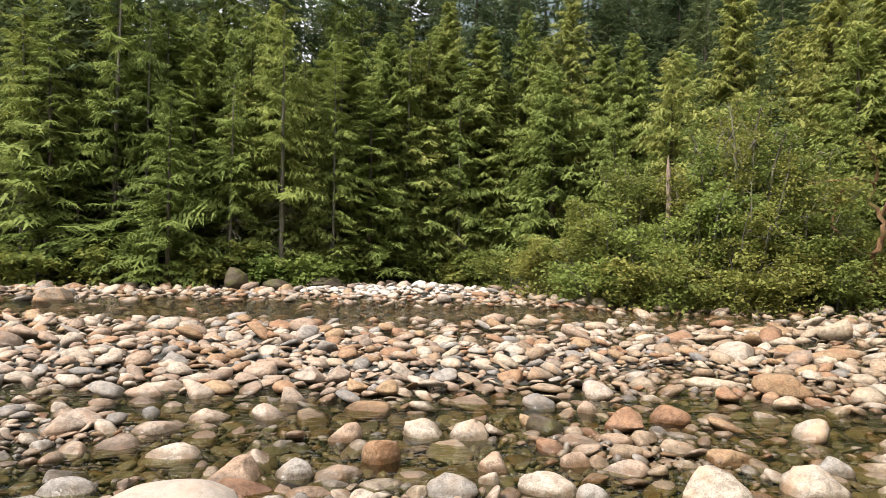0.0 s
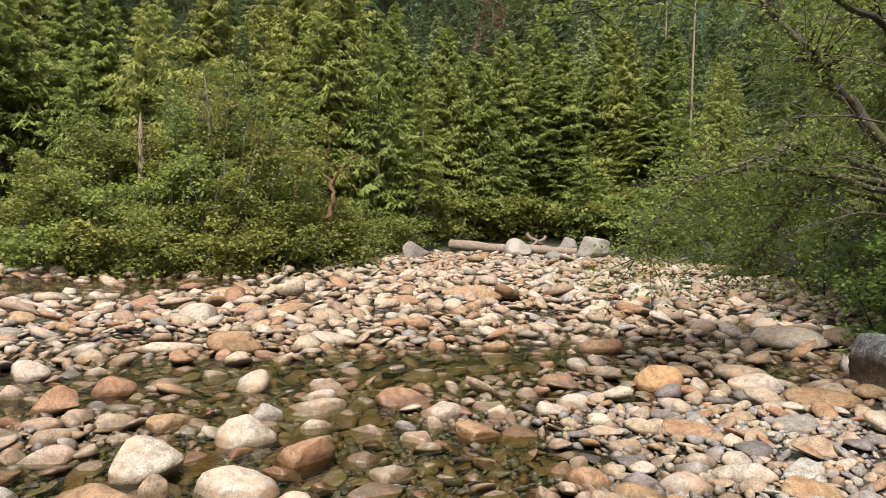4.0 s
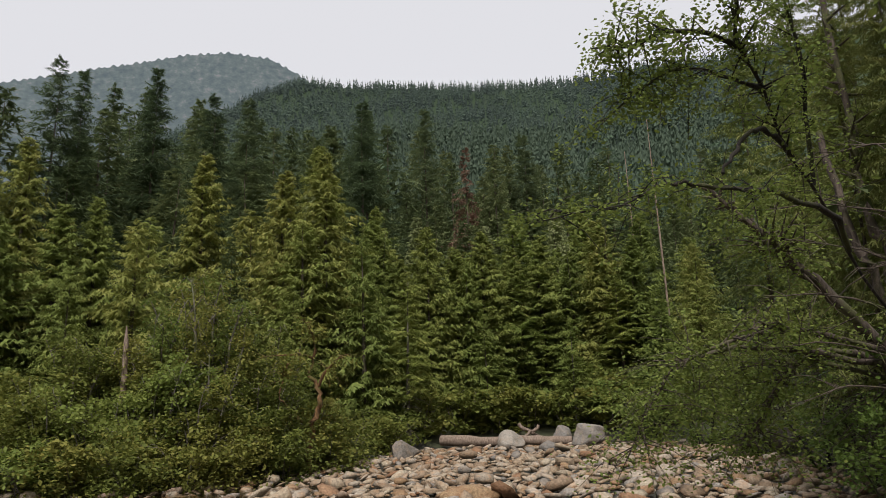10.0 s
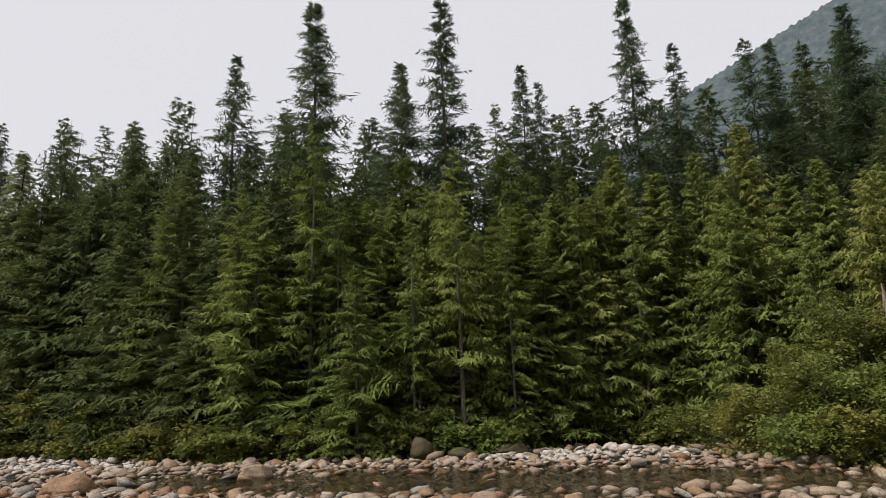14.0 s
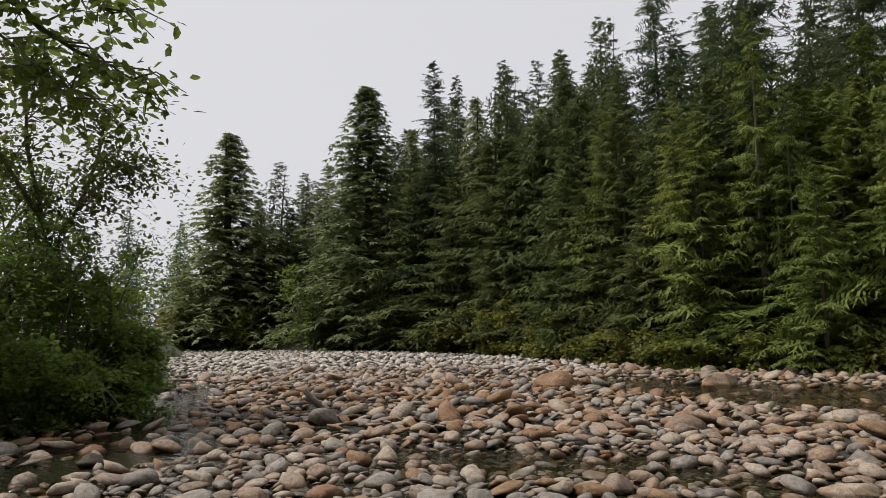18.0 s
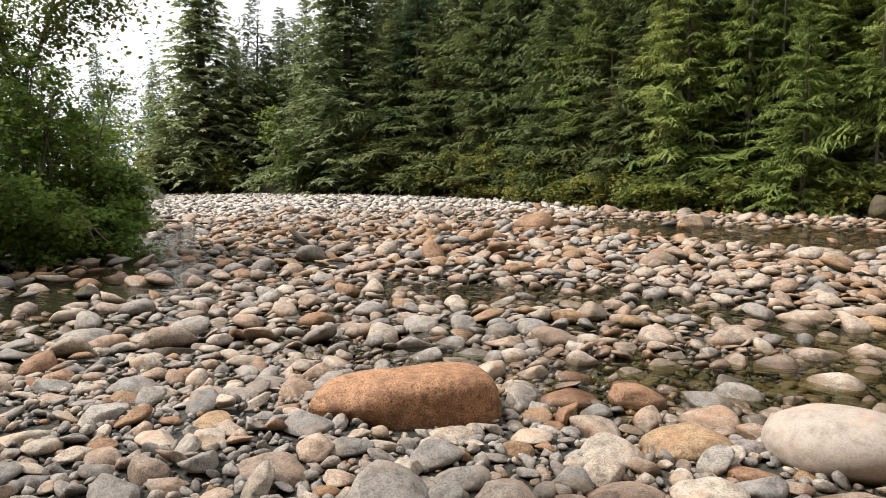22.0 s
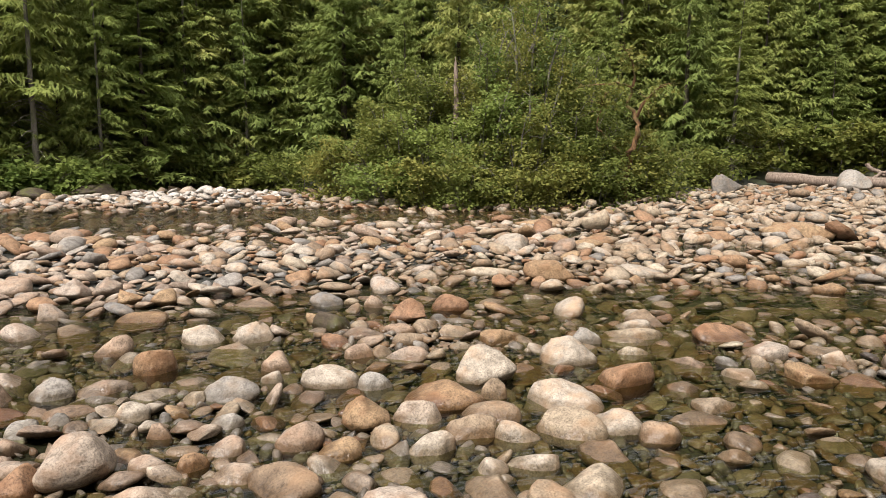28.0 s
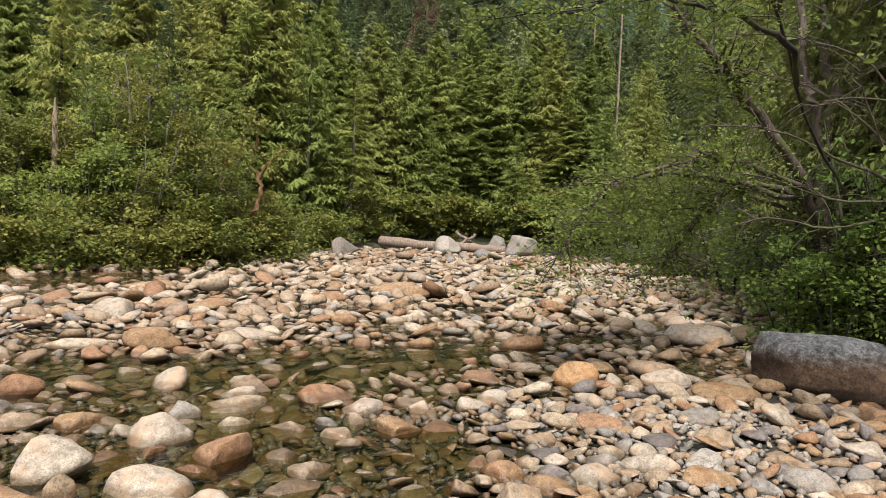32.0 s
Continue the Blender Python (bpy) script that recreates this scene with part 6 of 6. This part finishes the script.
def side_maple():
    fx, fy = bearing(104, 6.5)
    foot = (fx, fy, float(height(fx, fy)) - 0.1)
    limbs = [([foot] + line_of((103, 5, 6.4), (102, 18, 6.3), (101, 30, 6.2)), 0.07, 0.03, 0.5),
             (line_of((102.5, 10, 6.4), (98, 13, 6.0), (94, 15.5, 5.8), (91.5, 16, 5.7)), 0.02, 0.005, 0.2),
             (line_of((102, 18, 6.3), (98, 22, 6.0), (95, 24.5, 5.8), (92.5, 25, 5.7)), 0.02, 0.005, 0.2),
             (line_of((103, 4, 6.4), (98, 6.5, 6.0), (94.5, 8, 5.9), (91.5, 7.4, 5.8)), 0.02, 0.005, 0.2),
             (line_of((103.5, 1, 6.4), (98, 0.5, 6.1), (95, -0.5, 6.0), (92.5, -2, 6.0)), 0.02, 0.005, 0.2)]
    maple = limb_tree("side_maple", "young maple with large bright leaves at the bank", 506, foot, limbs, 0.062, LEAVES, 24, 9, 0.45, BARK_DARK, 0.2)
    rng = np.random.default_rng(9)
    hang = np.array(polar(94.4, 12.4, 5.75)) - np.array(foot) + rng.normal(0, 1, (8, 3)) * (0.012, 0.015, 0.05)
    part("withered_spray", mesh_of("withered_spray", *broad_leaves(rng, hang, 0.055), [WITHERED], smooth=False), maple, "hanging cluster of withered orange leaves")


def bank_trunk():
    fx, fy = bearing(88.3, 11.5)
    foot = (fx, fy, float(height(fx, fy)) - 0.1)
    limbs = [([foot] + line_of((87.5, 3.9, 11.3), (86.6, 9.6, 11.3), (85.8, 11.9, 11.4), (85.0, 20, 12)), 0.075, 0.045, 1),
             ([foot] + line_of((87.6, 4, 11.6), (87.7, 10.2, 11.7), (86.9, 14.8, 12), (86.9, 24, 13), (86.5, 36, 15)), 0.085, 0.045, 0.6),
             (line_of((87.9, 0, 11), (86.7, 2.9, 10.6), (83.9, 7.6, 10), (81.1, 11.3, 9.6), (80.5, 12.6, 9.5), (76.6, 17, 9.2)), 0.10, 0.03, 0.5),
             (line_of((87, 2.9, 10.8), (85.9, 4.1, 10.2), (80.5, 5.9, 9.2), (78.3, 6.1, 9.0), (72.7, 3.6, 8.6)), 0.05, 0.012, 0.35),
             (line_of((87, 2.9, 10.8), (82.8, 4.2, 10), (79.3, 1.4, 9.6), (77, -2.4, 9.4)), 0.05, 0.012, 0.35),
             (line_of((86, 3, 10.5), (80, 4.5, 9.4), (74.5, 4.4, 8.9), (71, 2, 8.6), (68.5, -2.6, 8.4)), 0.04, 0.006, 0.35),
             (line_of((86, 2, 10.8), (82, 3.5, 10), (77, 3.2, 9.6), (73, 1.4, 9.4)), 0.04, 0.006, 0.3)]
    limb_tree("leaning_maple", "grey-trunked maple leaning low over the stones", 502, foot, limbs, 0.052, LEAVES, 56, 46, 0.85, BARK, 0.15)


def overhang():
    fx, fy = bearing(-97, 7.0)
    foot = (fx, fy, float(height(fx, fy)) - 0.1)
    near = (-0.33, -0.16, 0.09)
    limbs = [([foot] + line_of((-95, 8, 6.6), (-90, 20, 6.0), (-85, 27, 5.2), eye=near), 0.09, 0.04, 1),
             (line_of((-85, 27, 5.2), (-78.2, 25.5, 4.3), (-73.1, 23.4, 4.0), (-68.2, 20.8, 3.8), (-63.2, 19.2, 3.7), eye=near), 0.024, 0.004, 0.3),
             (line_of((-80, 26, 4.5), (-74, 26.2, 4.0), (-69, 25.2, 3.8), (-66, 23.7, 3.7), eye=near), 0.016, 0.003, 0.25),
             (line_of((-78, 24, 4.3), (-72, 20, 4.0), (-68.5, 17.4, 3.8), eye=near), 0.012, 0.003, 0.3)]
    limb_tree("overhanging_alder", "alder branch with dark glossy leaves over the near bank", 503, foot, limbs, 0.06, BANK_LEAF_SHADED, 26, 17, 0.3, spread=0.14)


def left_birch():
    fx, fy = bearing(-69.5, 17.5)
    foot = (fx, fy, float(height(fx, fy)) - 0.1)
    limbs = [([foot] + line_of((-70, 5.5, 17.2), (-68.5, 9.9, 17), (-67.3, 14.3, 17), (-66.9, 17, 17)), 0.07, 0.02, 0.3),
             (line_of((-70, 6, 17), (-72, 14, 16.8), (-72.6, 21, 16.8)), 0.06, 0.02, 0.2),
             (line_of((-68.7, 9.5, 17), (-66.5, 12.5, 16.6), (-65.2, 13.4, 16.4)), 0.03, 0.008, 0.1),
             (line_of((-70.5, 8, 17), (-75, 15, 16), (-77.5, 20, 15.5)), 0.05, 0.02, 0.2)]
    limb_tree("bank_alder", "slender alder with thin airy foliage above the bank bushes", 504, foot, limbs, 0.13, SHRUB, 46, 26, 1.1, spread=0.2)


def gnarled():
    fx, fy = bearing(43.2, 23.5)
    foot = (fx, fy, float(height(fx, fy)) - 0.1)
    limbs = [([foot] + line_of((43.2, -0.3, 23.2), (44, 1.7, 23), (43.8, 3.0, 23), (43.1, 4.4, 23), (43.6, 5.9, 23)), 0.10, 0.035, 1),
             (line_of((43.8, 3.2, 23), (44.6, 4.6, 22.8), (45.6, 5.6, 22.8)), 0.06, 0.02, 0.4),
             (line_of((42.6, 0.4, 23), (41.3, 1.8, 22.8), (40.7, 2.6, 22.8), (41.4, 5.1, 22.8)), 0.05, 0.015, 0.8),
             (line_of((43.4, 5.4, 23), (42.2, 5.8, 22.6), (41.2, 5.7, 22.4), (39.6, 5.6, 22.2)), 0.04, 0.01, 0.2),
             (line_of((43.6, 5.9, 23), (43.2, 7.6, 22.8), (42.5, 8.6, 22.6)), 0.03, 0.01, 0.3)]
    limb_tree("gnarled_maple", "gnarled mossy orange-barked tree with sparse dry leaves", 505, foot, limbs, 0.13, SHRUB, 14, 14, 0.6, BARK_ORANGE, 0.22)


def dead_bush():
    """Bare grey branches that reach out from the shade of the bank."""
    fx, fy = bearing(93.5, 10.2)
    foot = (fx, fy, float(height(fx, fy)) - 0.1)
    limbs = [([foot] + line_of((92, 3, 9.6), (88, 6, 9.0), (84, 8, 8.6), (79.5, 8.3, 8.4)), 0.022, 0.005, 0.3)]
    for path in (((92, 3, 9.6), (88, 3, 9.0), (83.5, 4.6, 8.6), (79, 4.6, 8.4)), ((92.5, 5, 9.4), (90, 8, 9.0), (86, 11, 8.6), (82, 12.3, 8.4)), ((93, 6, 9.2), (90, 12, 8.8), (85, 14.4, 8.4), (80.5, 14.8, 8.2)),
                 ((92, 2, 9.6), (88, 1, 9.0), (84, 1.6, 8.6), (80.5, 0.4, 8.4)), ((93, 5, 9.2), (92, 9, 8.6), (89, 10, 8.2), (86, 9.3, 8.0)), ((94, 8, 9.0), (93, 16, 8.6), (88, 18, 8.2), (83, 17.6, 8.0)),
                 ((93, 3, 9.2), (91, 6.5, 8.7), (89.5, 10.5, 8.4), (89.2, 12.3, 8.3))):
        limbs.append((line_of(*path), 0.015, 0.004, 0.3))
    limb_tree("dead_bush", "bare dead grey branches reaching out of the bank shade", 507, foot, limbs, 0.05, SHRUB, 12, 0, 0.55, BARK)


def dead_trunk(deg, dist, foot_el, top_el):
    px, py = bearing(deg, dist)
    lo, hi = 1.53 + dist * math.tan(radians(foot_el)), 1.53 + dist * math.tan(radians(top_el))
    z = np.array([float(height(px, py)) - 0.3, lo, 0.5 * (lo + hi), hi])
    ob = new("snag", mesh_of("snag", *tube([[px + 0.02 * k, py, v] for k, v in enumerate(z)], [0.11, 0.08, 0.06, 0.02], 8), [DRIFT]))
    tagged(ob, "slender bleached dead trunk standing among green conifers", "dead tree")


dead_bush()
dead_trunk(72.4, 44, 4, 23.3)
dead_trunk(70.3, 48, 4, 21)
near_alder()
side_maple()
bank_trunk()
overhang()
left_birch()
gnarled()


def bleached_root():
    e = new("bleached_root")
    fx, fy = bearing(-67.5, 15.2)
    e.matrix_world = pose(fx, fy, 0)
    away = np.array((fx, fy, 0))
    for k, pts in enumerate((line_of((-69.3, -4.2, 15.4), (-68.3, -2.9, 15.2), (-66.8, -3.0, 15.0), (-65.4, -4.6, 15.0)), line_of((-68.6, -3.1, 15.3), (-68.4, -4.4, 15.1), (-67.6, -5.4, 15.0)),
                             line_of((-67.6, -3.0, 15.1), (-67.3, -2.2, 15.0), (-66.6, -3.6, 14.9), (-66.2, -4.9, 14.9)))):
        part("root", mesh_of("root", *tube(smooth_line(pts) - away, np.linspace(0.045, 0.02, 3 * 4 + 1 if len(pts) == 4 else 9), 7), [DRIFT]), e)
    tagged(e, "bleached forked drift root caught under the bank bushes", "driftwood")


bleached_root()

spread_cobbles()
